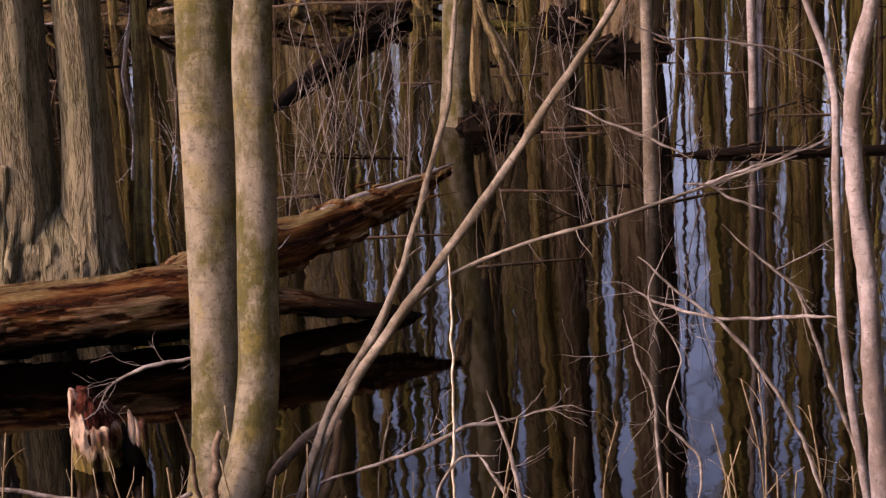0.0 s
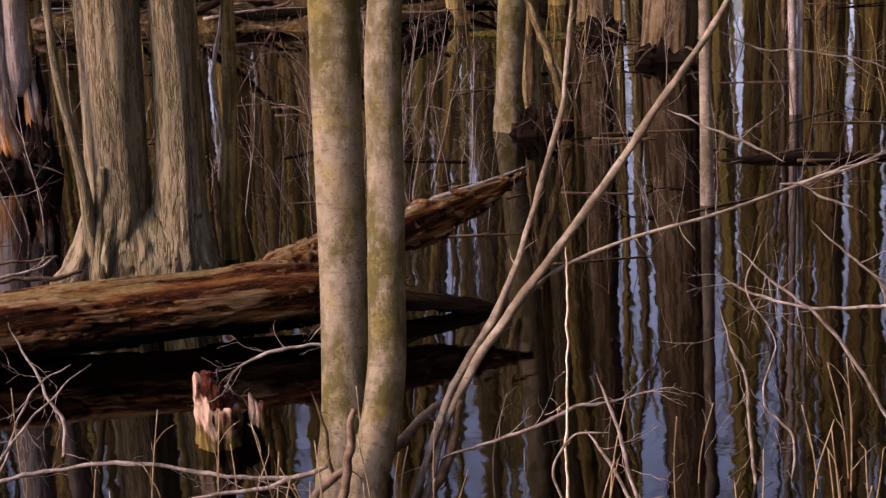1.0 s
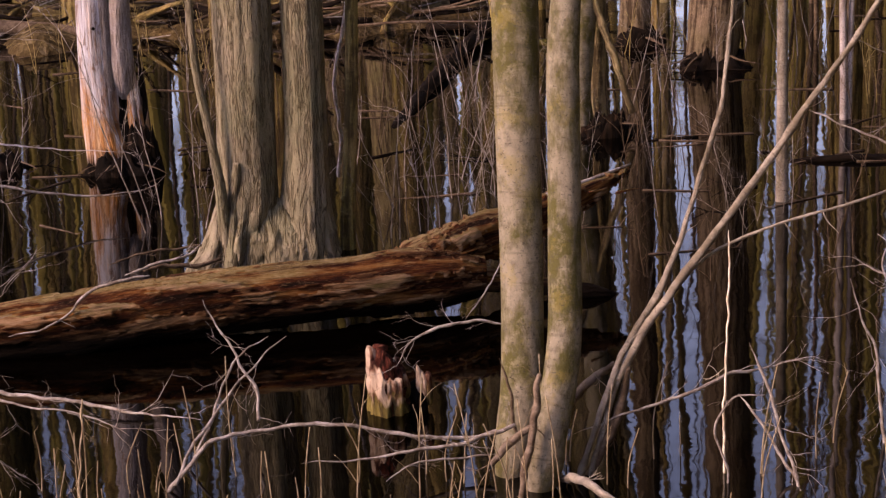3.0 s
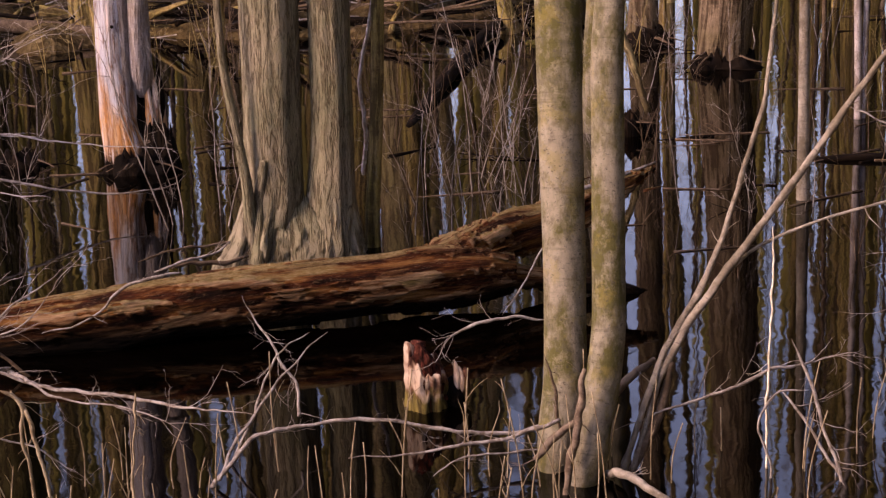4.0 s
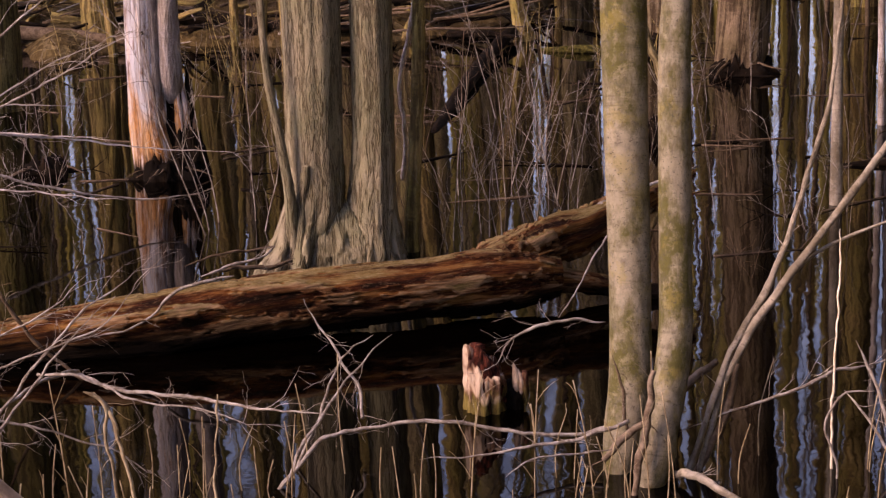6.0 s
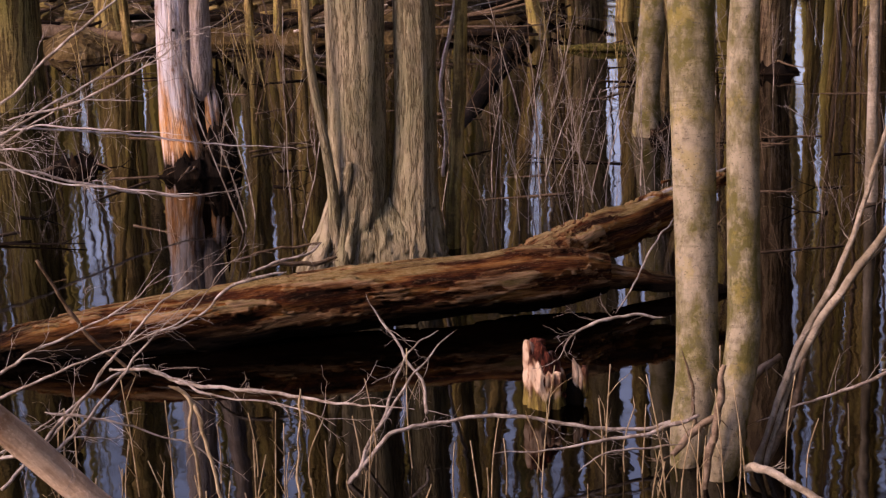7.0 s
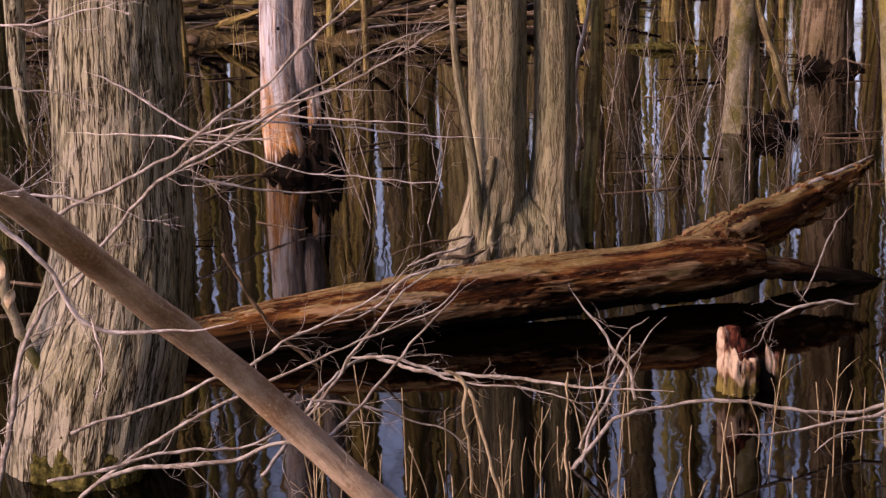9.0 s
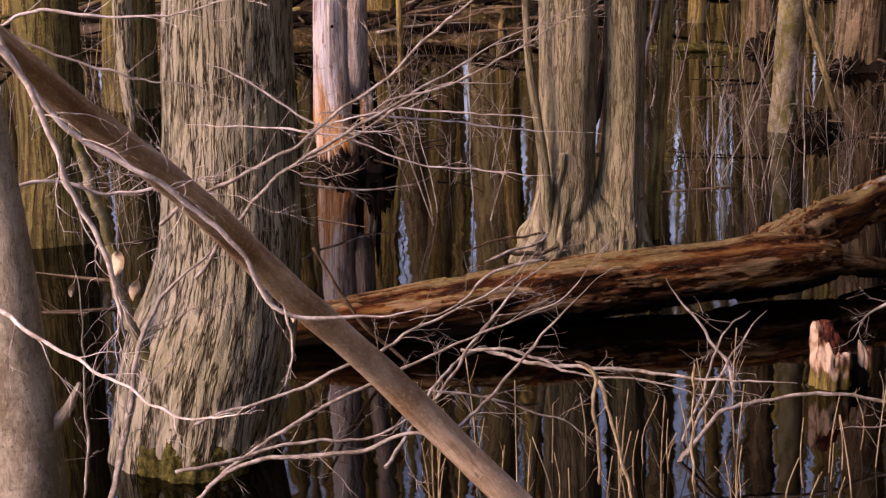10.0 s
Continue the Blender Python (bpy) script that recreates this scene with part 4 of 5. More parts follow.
def far_woods():
    """Dense bare wood past the pool's banks, its unseen sides added to block skylight."""
    rng = random.Random(8)
    kinds = []
    for k in range(6):
        h = rng.uniform(14, 19)
        r = rng.uniform(0.12, 0.24)
        rows = [(0, 0, -0.6, r * 1.2), (0.02, 0, 0.6, r), *up_from((0.02, 0, 0.6, r), (rng.uniform(-0.03, 0.03), rng.uniform(-0.03, 0.03)), h, 0.3, 5, rng)]
        chunks = [tube(spline(rows, 14), 7, 0.08, 1.0, seed=k)]
        for _ in range(32):
            z = rng.uniform(h * 0.10, h * 0.97)
            a = rng.uniform(0, 2 * math.pi)
            b = limb(rng, (0, 0, z), (math.cos(a), math.sin(a), rng.uniform(0.1, 0.9)), rng.uniform(1.4, 3.6), r * 0.6, 0.22, -0.1, 4)
            chunks.append(tube(b, 3))
        me = mesh_of("far_woods", chunks, FARBARK)
        v = np.empty(len(me.vertices) * 3)
        me.vertices.foreach_get("co", v)
        kinds.append((v.reshape(-1, 3), [tuple(p.vertices) for p in me.polygons]))
        bpy.data.meshes.remove(me)
    for k in range(5):
        h = rng.uniform(11, 17)
        r = (0.045, 0.06, 0.075, 0.09, 0.055)[k]
        rows = [(0, 0, -0.6, r * 1.2), (0.02, 0, 0.6, r), *up_from((0.02, 0, 0.6, r), (rng.uniform(-0.05, 0.05), rng.uniform(-0.05, 0.05)), h, 0.35, 5, rng)]
        chunks = [tube(spline(rows, 14), 7, 0.08, 1.0, seed=k)]
        for _ in range(14):
            a = rng.uniform(0, 2 * math.pi)
            b = limb(rng, rows[rng.randrange(2, 6)][:3], (math.cos(a), math.sin(a), rng.uniform(0.5, 1.6)), rng.uniform(0.7, 1.9), r * 0.3, 0.18, -0.1, 4)
            chunks.append(tube(b, 3))
            chunks += spray(rng, b, 2, 0.7, r * 0.14, 0.8, 1, 3)
        me = mesh_of("far_woods", chunks, FARBARK)
        v = np.empty(len(me.vertices) * 3)
        me.vertices.foreach_get("co", v)
        kinds.append((v.reshape(-1, 3), [tuple(p.vertices) for p in me.polygons]))
        bpy.data.meshes.remove(me)
    verts, faces = [], []
    for i in range(850):
        kind = i % 6
        size = 0.48 if i >= 720 else 1.0
        if i >= 720:
            x, y = rng.uniform(-26.0, 28.0), rng.uniform(46.0, 62.0)
        elif i >= 450:
            kind = 6 + i % 5
            y = rng.uniform(23.0, 56.0)
            x = -1.0 + rng.uniform(-1, 1) * (2.5 + 0.33 * y)
            if in_gap(x, y):
                continue
        # Unseen trees behind, right and left, added to cut the sky's fill.
        elif i < 150:
            x, y = rng.uniform(-6.0, 26.0), rng.uniform(-26.0, -5.5)
        elif i < 390:
            y = rng.uniform(-6.0, 30.0)
            x = 4.6 + 0.36 * max(0.0, y) + 14.0 * rng.random()
        else:
            x, y = rng.uniform(-46.0, -24.0), rng.uniform(-24.0, 34.0)
        v, f = kinds[kind]
        a = rng.uniform(0, 2 * math.pi)
        c, d = math.cos(a), math.sin(a)
        o = len(verts)
        p = size * v @ np.array([[c, d, 0], [-d, c, 0], [0, 0, 1]]) + np.array([x, y, ground_height(x, y)])
        verts += p.tolist()
        faces += [tuple(j + o for j in q) for q in f]
    me = bpy.data.meshes.new("far_woods")
    me.from_pydata(verts, [], faces)
    me.materials.append(FARBARK)
    tagged(new("far_woods", me), "bare brown wood behind the pool, unseen light-blocking trees on other sides", "woods", kind="stuff")


wood()
far_woods()


# ---- bare branches and stems in front ----
def branch(name, label, category, rows, mat, twigs=6, length=0.25, spread=0.8, levels=2, up=0.1):
    """A bare branch along rows (x, y, z, radius) with its side twigs."""
    rng = random.Random(label + name)
    low = min(rows, key=lambda q: q[2])
    at = low[:3]
    ob = thing(name, at, label, category)
    raw = spline(rows, max(24, 9 * len(rows)))
    seed = rng.uniform(0, 90)
    fine, far = [], 0.0
    for i, q in enumerate(raw):
        if i:
            far += float(np.linalg.norm(q[:3] - raw[i - 1][:3]))
        bend = noise.noise_vector(Vector((far * 5, seed, 0.0))) * 0.014 + noise.noise_vector(Vector((far * 17, 0.0, seed))) * 0.008
        knot = 1 + 0.45 * max(0.0, noise.noise(Vector((far * 26, seed, 4.0))))
        ends = min(1.0, 0.35 + 6 * min(i, len(raw) - 1 - i) / len(raw))
        fine.append((q[0] + bend.x, q[1] + bend.y, q[2] + bend.z, max(q[3] * (0.46 + 0.26 * min(1.0, max(0.0, q[3] - 0.0035) / 0.004)) * knot * (ends if q[3] < 0.008 else 1.0), 0.001)))
    thick = max(q[3] for q in rows)
    stem = part("stem", [tube(local(fine, at), 12 if thick > 0.012 else 6, 0.14, 9)], mat, ob)
    if twigs:
        for one in spray_each(rng, local(fine, at), round(twigs * 1.15), length, max(0.0012, thick * 0.2), spread, levels, 4, 0.3, 0.15, up):
            part("twig", one, mat, stem)
    return ob


branch('branch', 'slim dead branch arching from the shrub over the pool', 'branch', [(-0.560, 5.550, 0.162, 0.0041), (-0.269, 5.580, 0.234, 0.0072), (-0.098, 5.610, 0.286, 0.0083), (0.044, 5.640, 0.331, 0.0093), (0.145, 5.670, 0.327, 0.0062), (0.278, 5.700, 0.345, 0.0031)], TWIG, 9, 0.22, 0.8, 2, 0.1)
branch('straw', 'dangling straw-coloured dead stem above the water', 'straw', [(0.011, 5.500, 0.903, 0.0053), (0.011, 5.500, 0.682, 0.0062), (-0.002, 5.500, 0.420, 0.0063), (-0.006, 5.500, 0.071, 0.0073), (-0.009, 5.500, -0.082, 0.0073)], STRAW, 1, 0.1, 0.8, 2, 0.1)
branch('branch', 'curled brown dead branch at the water edge', 'branch', [(0.057, 5.600, 0.263, 0.0052), (0.113, 5.525, 0.189, 0.0072), (0.179, 5.450, 0.093, 0.0081), (0.244, 5.375, -0.012, 0.0091), (0.308, 5.300, -0.137, 0.0101)], TWIG, 4, 0.3, 0.8, 2, 0.1)
branch('branch', 'thin upright forked twig at the water edge', 'branch', [(0.107, 5.600, 0.456, 0.0051), (0.142, 5.525, 0.349, 0.0082), (0.177, 5.450, 0.201, 0.0091), (0.222, 5.375, 0.054, 0.0091), (0.246, 5.300, -0.068, 0.0090)], TWIG, 8, 0.18, 0.8, 2, 0.1)
branch('branch', 'curled thin twig beside the pool', 'branch', [(0.122, 5.400, 0.328, 0.0050), (0.001, 5.400, 0.314, 0.0060), (-0.055, 5.400, 0.232, 0.0070), (-0.027, 5.400, 0.102, 0.0071), (0.005, 5.400, -0.078, 0.0071)], TWIG, 2, 0.12, 0.8, 2, 0.1)
branch('branch', 'long bowed pale branch crossing the pool', 'branch', [(1.139, 5.600, 0.621, 0.0075), (0.986, 5.675, 0.605, 0.0076), (0.727, 5.750, 0.614, 0.0068), (0.617, 5.825, 0.638, 0.0060), (0.548, 5.900, 0.665, 0.0035)], TWIG, 6, 0.22, 0.8, 2, 0.1)
branch('branch', 'thin slanting brown branch over the pool', 'branch', [(0.564, 5.600, 0.839, 0.0049), (0.690, 5.575, 0.719, 0.0066), (0.816, 5.550, 0.608, 0.0074), (0.974, 5.525, 0.380, 0.0083), (1.093, 5.500, 0.094, 0.0092)], TWIG, 7, 0.25, 0.8, 2, 0.1)
branch('branch', 'pale thin branch slanting over the water', 'branch', [(0.539, 5.900, 1.500, 0.0033), (0.685, 5.940, 1.427, 0.0051), (0.859, 5.980, 1.388, 0.0051), (1.036, 6.020, 1.359, 0.0051), (1.181, 6.060, 1.278, 0.0052), (1.276, 6.100, 1.158, 0.0044)], TWIG, 7, 0.28, 0.8, 2, 0.1)
branch('branch', 'crooked thin branch hanging above the pool', 'branch', [(0.402, 6.000, 1.219, 0.0043), (0.526, 5.967, 1.158, 0.0060), (0.659, 5.933, 1.105, 0.0068), (0.773, 5.900, 1.044, 0.0034)], TWIG, 5, 0.2, 0.8, 2, 0.1)
branch('branch', 'forked grey twig above the water', 'branch', [(0.841, 5.800, 0.864, 0.0042), (0.950, 5.800, 0.760, 0.0060), (1.051, 5.800, 0.665, 0.0077), (1.111, 5.800, 0.509, 0.0086), (1.197, 5.800, 0.248, 0.0104), (1.267, 5.800, 0.038, 0.0114)], TWIG, 7, 0.25, 0.8, 2, 0.1)
branch('branch', 'pale branch curving off the shrub stem', 'branch', [(0.712, 5.700, 1.026, 0.0058), (0.787, 5.700, 1.017, 0.0058), (0.869, 5.700, 0.966, 0.0058), (0.943, 5.700, 0.939, 0.0042)], TWIG, 5, 0.2, 0.8, 2, 0.1)
branch('branch', 'thin branch rising from the shrub to the light', 'branch', [(0.961, 5.700, 1.071, 0.0041), (0.769, 5.750, 1.006, 0.0067), (0.928, 5.800, 1.040, 0.0059), (1.089, 5.850, 1.078, 0.0051), (1.184, 5.900, 1.091, 0.0043)], TWIG, 4, 0.2, 0.8, 2, 0.1)
branch('branch', 'dark twiggy sapling with fine bare shoots', 'branch', [(0.542, 5.900, 0.588, 0.0038), (0.570, 5.850, 0.464, 0.0056), (0.617, 5.800, 0.339, 0.0075), (0.626, 5.750, 0.138, 0.0085), (0.626, 5.700, -0.064, 0.0085)], TWIG, 9, 0.25, 0.8, 2, 0.1)
branch('branch', 'thin reddish twig over the water', 'branch', [(0.684, 5.700, 0.865, 0.0033), (0.598, 5.640, 0.713, 0.0050), (0.669, 5.580, 0.519, 0.0042), (0.625, 5.520, 0.367, 0.0058), (0.722, 5.460, 0.226, 0.0066), (0.695, 5.400, 0.146, 0.0066)], TWIG, 5, 0.2, 0.8, 2, 0.1)
branch('stick', 'thick pale stick lying in the water at the tree foot', 'stick', [(-0.590, 5.480, 0.020, 0.018), (-0.552, 5.363, 0.070, 0.0215), (-0.476, 5.207, 0.071, 0.0185), (-0.346, 5.050, 0.016, 0.0175)], POLE, 2, 0.1, 0.8, 2, 0.1)
branch('root', 'brown root crooked round the tree foot', 'root', [(-0.665, 5.42, 0.445, 0.012), (-0.688, 5.40, 0.36, 0.018), (-0.714, 5.375, 0.22, 0.019), (-0.742, 5.36, 0.07, 0.018), (-0.757, 5.35, -0.06, 0.016)], TWIGBROWN, 2, 0.1, 0.8, 2, 0.1)
branch('stick', 'bent stick leaning on the tree foot', 'stick', [(-0.667, 5.450, 0.243, 0.0101), (-0.740, 5.450, 0.209, 0.0182), (-0.802, 5.450, 0.159, 0.0202), (-0.848, 5.450, 0.103, 0.0142)], TWIGBROWN, 1, 0.1, 0.8, 2, 0.1)
branch('branch', 'small dark shoot beside the tree trunk', 'branch', [(-0.800, 5.500, 0.472, 0.0040), (-0.772, 5.500, 0.364, 0.0081), (-0.763, 5.500, 0.278, 0.0091), (-0.755, 5.500, 0.191, 0.0091)], TWIGDARK, 2, 0.08, 0.8, 2, 0.1)
branch('branch', 'dead limb behind the tree foot', 'branch', [(-0.341, 5.900, 0.295, 0.0150), (-0.432, 5.867, 0.255, 0.0213), (-0.523, 5.833, 0.181, 0.0234), (-0.593, 5.800, 0.118, 0.0212)], TWIGBROWN, 2, 0.12, 0.8, 2, 0.1)
branch('branch', 'leaning dead bough with a pale snapped end by the flared tree', 'branch', [(0.0, 11.5, 1.55, 0.035), (0.12, 11.5, 1.18, 0.034), (0.225, 11.5, 0.86, 0.032), (0.35, 11.5, 0.50, 0.032), (0.466, 11.5, 0.13, 0.03)], FARBARK2, 3, 0.2, 0.8, 2, 0.1)
branch('branch', 'low drooping stem beside the leaning shrub', 'branch', [(-0.338, 5.600, 0.393, 0.0205), (-0.372, 5.583, 0.227, 0.0247), (-0.449, 5.567, 0.063, 0.0227), (-0.525, 5.550, -0.059, 0.0186)], TWIGDARK, 2, 0.12, 0.8, 2, 0.1)
branch('branch', 'crooked dead branch lying over the water', 'branch', [(-2.051, 5.600, -0.025, 0.0124), (-1.942, 5.621, 0.093, 0.0113), (-1.835, 5.643, 0.177, 0.0103), (-1.732, 5.664, 0.188, 0.0093), (-1.400, 5.686, 0.190, 0.0093), (-1.089, 5.707, 0.123, 0.0094), (-0.898, 5.729, 0.105, 0.0105), (-0.705, 5.750, 0.142, 0.0126)], TWIG, 6, 0.22, 0.8, 2, 0.1)
branch('branch', 'thin branch stretching out from the tree foot', 'branch', [(-1.510, 5.300, 0.202, 0.0039), (-1.292, 5.325, 0.191, 0.0059), (-1.111, 5.350, 0.213, 0.0079), (-0.909, 5.375, 0.229, 0.0100), (-0.765, 5.400, 0.260, 0.0100)], TWIG, 3, 0.15, 0.8, 2, 0.1)
branch('branch', 'thin twig reaching across the water', 'branch', [(-1.231, 5.200, 0.152, 0.0039), (-1.160, 5.233, 0.183, 0.0049), (-1.039, 5.267, 0.199, 0.0059), (-0.838, 5.300, 0.196, 0.0059)], TWIG, 3, 0.12, 0.8, 2, 0.1)
branch('branch', 'fine pale twigs spreading in front of the log', 'branch', [(-0.714, 6.300, 0.349, 0.0067), (-0.862, 6.275, 0.376, 0.0078), (-0.998, 6.250, 0.367, 0.0089), (-1.101, 6.225, 0.341, 0.0066), (-1.161, 6.200, 0.240, 0.0033)], TWIG, 8, 0.18, 0.8, 2, 0.1)
branch('branch', 'grey dead limb propped on the log', 'branch', [(-0.556, 7.000, 0.590, 0.0049), (-0.675, 6.867, 0.504, 0.0060), (-0.774, 6.733, 0.383, 0.0060), (-0.872, 6.600, 0.292, 0.0047)], TWIG, 2, 0.12, 0.8, 2, 0.1)
branch('branch', 'thin crossed dead twig in front of the log', 'branch', [(-1.913, 6.300, 0.517, 0.0044), (-1.842, 6.225, 0.408, 0.0066), (-1.771, 6.150, 0.289, 0.0077), (-1.701, 6.075, 0.195, 0.0088), (-1.707, 6.000, 0.117, 0.0087)], TWIG, 4, 0.15, 0.8, 2, 0.1)
branch('branch', 'thin slanting twig before the dark water', 'branch', [(-1.587, 6.000, 0.441, 0.0043), (-1.702, 5.900, 0.366, 0.0053), (-1.815, 5.800, 0.272, 0.0074), (-1.906, 5.700, 0.168, 0.0083), (-1.997, 5.600, 0.023, 0.0093)], TWIG, 6, 0.18, 0.8, 2, 0.1)
branch('branch', 'fine hooked twig before the log', 'branch', [(-1.648, 6.000, 0.444, 0.0043), (-1.745, 5.950, 0.409, 0.0053), (-1.814, 5.900, 0.307, 0.0064), (-1.885, 5.850, 0.149, 0.0074), (-1.978, 5.800, -0.030, 0.0085)], TWIG, 5, 0.16, 0.8, 2, 0.1)
branch('branch', 'long arching grey branch over the black water', 'branch', [(-2.733, 5.700, 0.455, 0.0095), (-2.608, 5.530, 0.446, 0.0100), (-2.427, 5.360, 0.471, 0.0088), (-2.178, 5.190, 0.478, 0.0077), (-1.976, 5.020, 0.504, 0.0056), (-1.811, 4.850, 0.542, 0.0037)], TWIG, 7, 0.2, 0.8, 2, 0.1)
branch('branch', 'long arching grey branch bent to the water', 'branch', [(-2.733, 5.700, 0.455, 0.0095), (-2.833, 5.525, 0.490, 0.0090), (-2.953, 5.350, 0.448, 0.0085), (-3.050, 5.175, 0.373, 0.0095), (-3.180, 5.000, 0.287, 0.0093)], TWIG, 6, 0.25, 0.8, 2, 0.1)
branch('branch', 'second arching grey branch over the black water', 'branch', [(-2.848, 5.500, 0.516, 0.0080), (-2.695, 5.375, 0.549, 0.0078), (-2.477, 5.250, 0.487, 0.0058), (-2.242, 5.125, 0.486, 0.0047), (-2.054, 5.000, 0.440, 0.0028)], TWIG, 8, 0.2, 0.8, 2, 0.1)
branch('dry_weed', 'twiggy upright weed with dry tufts', 'weed', [(-2.576, 4.700, 0.709, 0.0070), (-2.533, 4.700, 0.688, 0.0088), (-2.523, 4.700, 0.537, 0.0080), (-2.504, 4.700, 0.404, 0.0080), (-2.499, 4.700, 0.288, 0.0081)], REED, 6, 0.12, 0.9, 1, 0.1)
branch('dry_weed', 'twiggy upright weed with seed tufts', 'weed', [(-2.551, 4.750, 0.685, 0.0072), (-2.511, 4.712, 0.638, 0.0090), (-2.474, 4.675, 0.516, 0.0081), (-2.429, 4.637, 0.355, 0.0081), (-2.409, 4.600, 0.253, 0.0081)], REED, 6, 0.12, 0.9, 1, 0.1)
branch('dry_weed', 'dry weed with hooked seed tuft', 'weed', [(-2.169, 4.800, 0.654, 0.0073), (-2.179, 4.767, 0.540, 0.0055), (-2.188, 4.733, 0.398, 0.0064), (-2.193, 4.700, 0.216, 0.0064)], REED, 6, 0.07, 1.0, 2, 0.1)
branch('branch', 'long thin bare branch slanting across the view', 'branch', [(-3.873, 5.400, 1.060, 0.0096), (-3.776, 5.400, 1.129, 0.0096), (-3.432, 5.400, 1.303, 0.0086), (-3.220, 5.400, 1.436, 0.0076), (-2.783, 5.400, 1.790, 0.0066), (-2.576, 5.400, 1.951, 0.0047)], TWIG, 10, 0.3, 0.8, 2, 0.1)
branch('branch', 'thin bare branch with many side twigs', 'branch', [(-3.767, 5.300, 0.892, 0.0095), (-3.654, 5.333, 1.026, 0.0095), (-3.436, 5.367, 1.244, 0.0095), (-3.252, 5.400, 1.332, 0.0086), (-2.985, 5.433, 1.471, 0.0067), (-2.684, 5.467, 1.621, 0.0048), (-2.451, 5.500, 1.724, 0.0029)], TWIG, 12, 0.3, 0.8, 2, 0.1)
branch('branch', 'thin pale twig crossing the snag', 'branch', [(-3.780, 5.600, 1.365, 0.0029), (-3.572, 5.575, 1.352, 0.0049), (-3.377, 5.550, 1.329, 0.0059), (-3.166, 5.525, 1.321, 0.0049), (-3.038, 5.500, 1.327, 0.0029)], TWIGPALE, 5, 0.18, 0.8, 2, 0.1)
branch('branch', 'straight thin twig crossing the snag', 'branch', [(-3.359, 5.600, 1.316, 0.0049), (-3.057, 5.600, 1.377, 0.0059), (-2.844, 5.600, 1.354, 0.0050), (-2.524, 5.600, 1.328, 0.0030)], TWIGPALE, 4, 0.18, 0.8, 2, 0.1)
branch('branch', 'drooping thin twig beside the furrowed tree', 'branch', [(-3.697, 5.500, 1.585, 0.0038), (-3.524, 5.500, 1.497, 0.0058), (-3.299, 5.500, 1.354, 0.0058), (-3.130, 5.500, 1.324, 0.0039)], TWIGPALE, 6, 0.18, 0.8, 2, 0.1)
branch('branch', 'straight pale twig over the pool', 'branch', [(-3.436, 5.500, 1.215, 0.0058), (-3.167, 5.500, 1.326, 0.0058), (-2.927, 5.500, 1.472, 0.0049), (-2.653, 5.500, 1.469, 0.0029)], TWIG, 5, 0.18, 0.8, 2, 0.1)
branch('branch', 'thin curving twig over the dark pool', 'branch', [(-3.249, 5.500, 1.312, 0.0058), (-3.015, 5.500, 1.219, 0.0049), (-2.780, 5.500, 1.176, 0.0049), (-2.503, 5.500, 1.135, 0.0030)], TWIGPALE, 4, 0.16, 0.8, 2, 0.1)
branch('branch', 'pale smooth branch hanging near the furrowed tree', 'branch', [(-4.180, 3.000, 2.117, 0.0106), (-4.117, 3.000, 2.034, 0.0107), (-4.061, 3.000, 1.935, 0.0096), (-4.009, 3.000, 1.783, 0.0091), (-3.968, 3.000, 1.673, 0.0085), (-3.938, 3.000, 1.590, 0.0086), (-3.909, 3.000, 1.460, 0.0074), (-3.898, 3.000, 1.378, 0.0043)], TWIGPALE, 8, 0.22, 0.8, 2, 0.1)
branch('branch', 'pale crooked branch lying along the leaning trunk', 'branch', [(-4.165, 3.100, 2.140, 0.0096), (-4.085, 3.117, 1.957, 0.0098), (-4.005, 3.133, 1.841, 0.0093), (-3.903, 3.150, 1.755, 0.0088), (-3.806, 3.167, 1.695, 0.0082), (-3.710, 3.183, 1.598, 0.0083), (-3.630, 3.200, 1.503, 0.0078), (-3.547, 3.217, 1.366, 0.0079), (-3.396, 3.233, 1.335, 0.0066), (-3.206, 3.250, 1.349, 0.0047)], TWIGPALE, 12, 0.2, 0.8, 2, 0.1)
branch('branch', 'drooping pale twig off the crooked branch', 'branch', [(-3.551, 3.200, 1.384, 0.0052), (-3.528, 3.200, 1.314, 0.0052), (-3.521, 3.200, 1.265, 0.0046), (-3.536, 3.200, 1.211, 0.0026)], TWIGPALE, 3, 0.1, 0.8, 2, 0.1)
branch('branch', 'long bowed pale twig before the furrowed tree', 'branch', [(-4.196, 2.900, 1.521, 0.0072), (-4.136, 2.760, 1.530, 0.0069), (-3.958, 2.620, 1.437, 0.0057), (-3.829, 2.480, 1.411, 0.0049), (-3.726, 2.340, 1.421, 0.0043), (-3.642, 2.200, 1.475, 0.0026)], TWIGPALE, 5, 0.16, 0.8, 2, 0.1)
branch('branch', 'upright forked grey stem before the furrowed tree', 'branch', [(-4.114, 5.300, 0.087, 0.0176), (-4.061, 5.350, 0.272, 0.0156), (-4.021, 5.400, 0.409, 0.0137), (-3.998, 5.450, 0.572, 0.0118), (-3.925, 5.500, 0.731, 0.0098), (-3.744, 5.550, 0.887, 0.0059), (-3.657, 5.600, 0.933, 0.0040)], TWIG, 9, 0.25, 0.8, 2, 0.1)
branch('branch', 'upright twiggy stem on the near bank', 'branch', [(-4.183, 5.200, 0.132, 0.0077), (-4.159, 5.200, 0.334, 0.0076), (-4.157, 5.200, 0.554, 0.0066), (-4.136, 5.200, 0.809, 0.0047), (-4.175, 5.200, 1.044, 0.0028)], TWIG, 9, 0.25, 0.8, 2, 0.1)
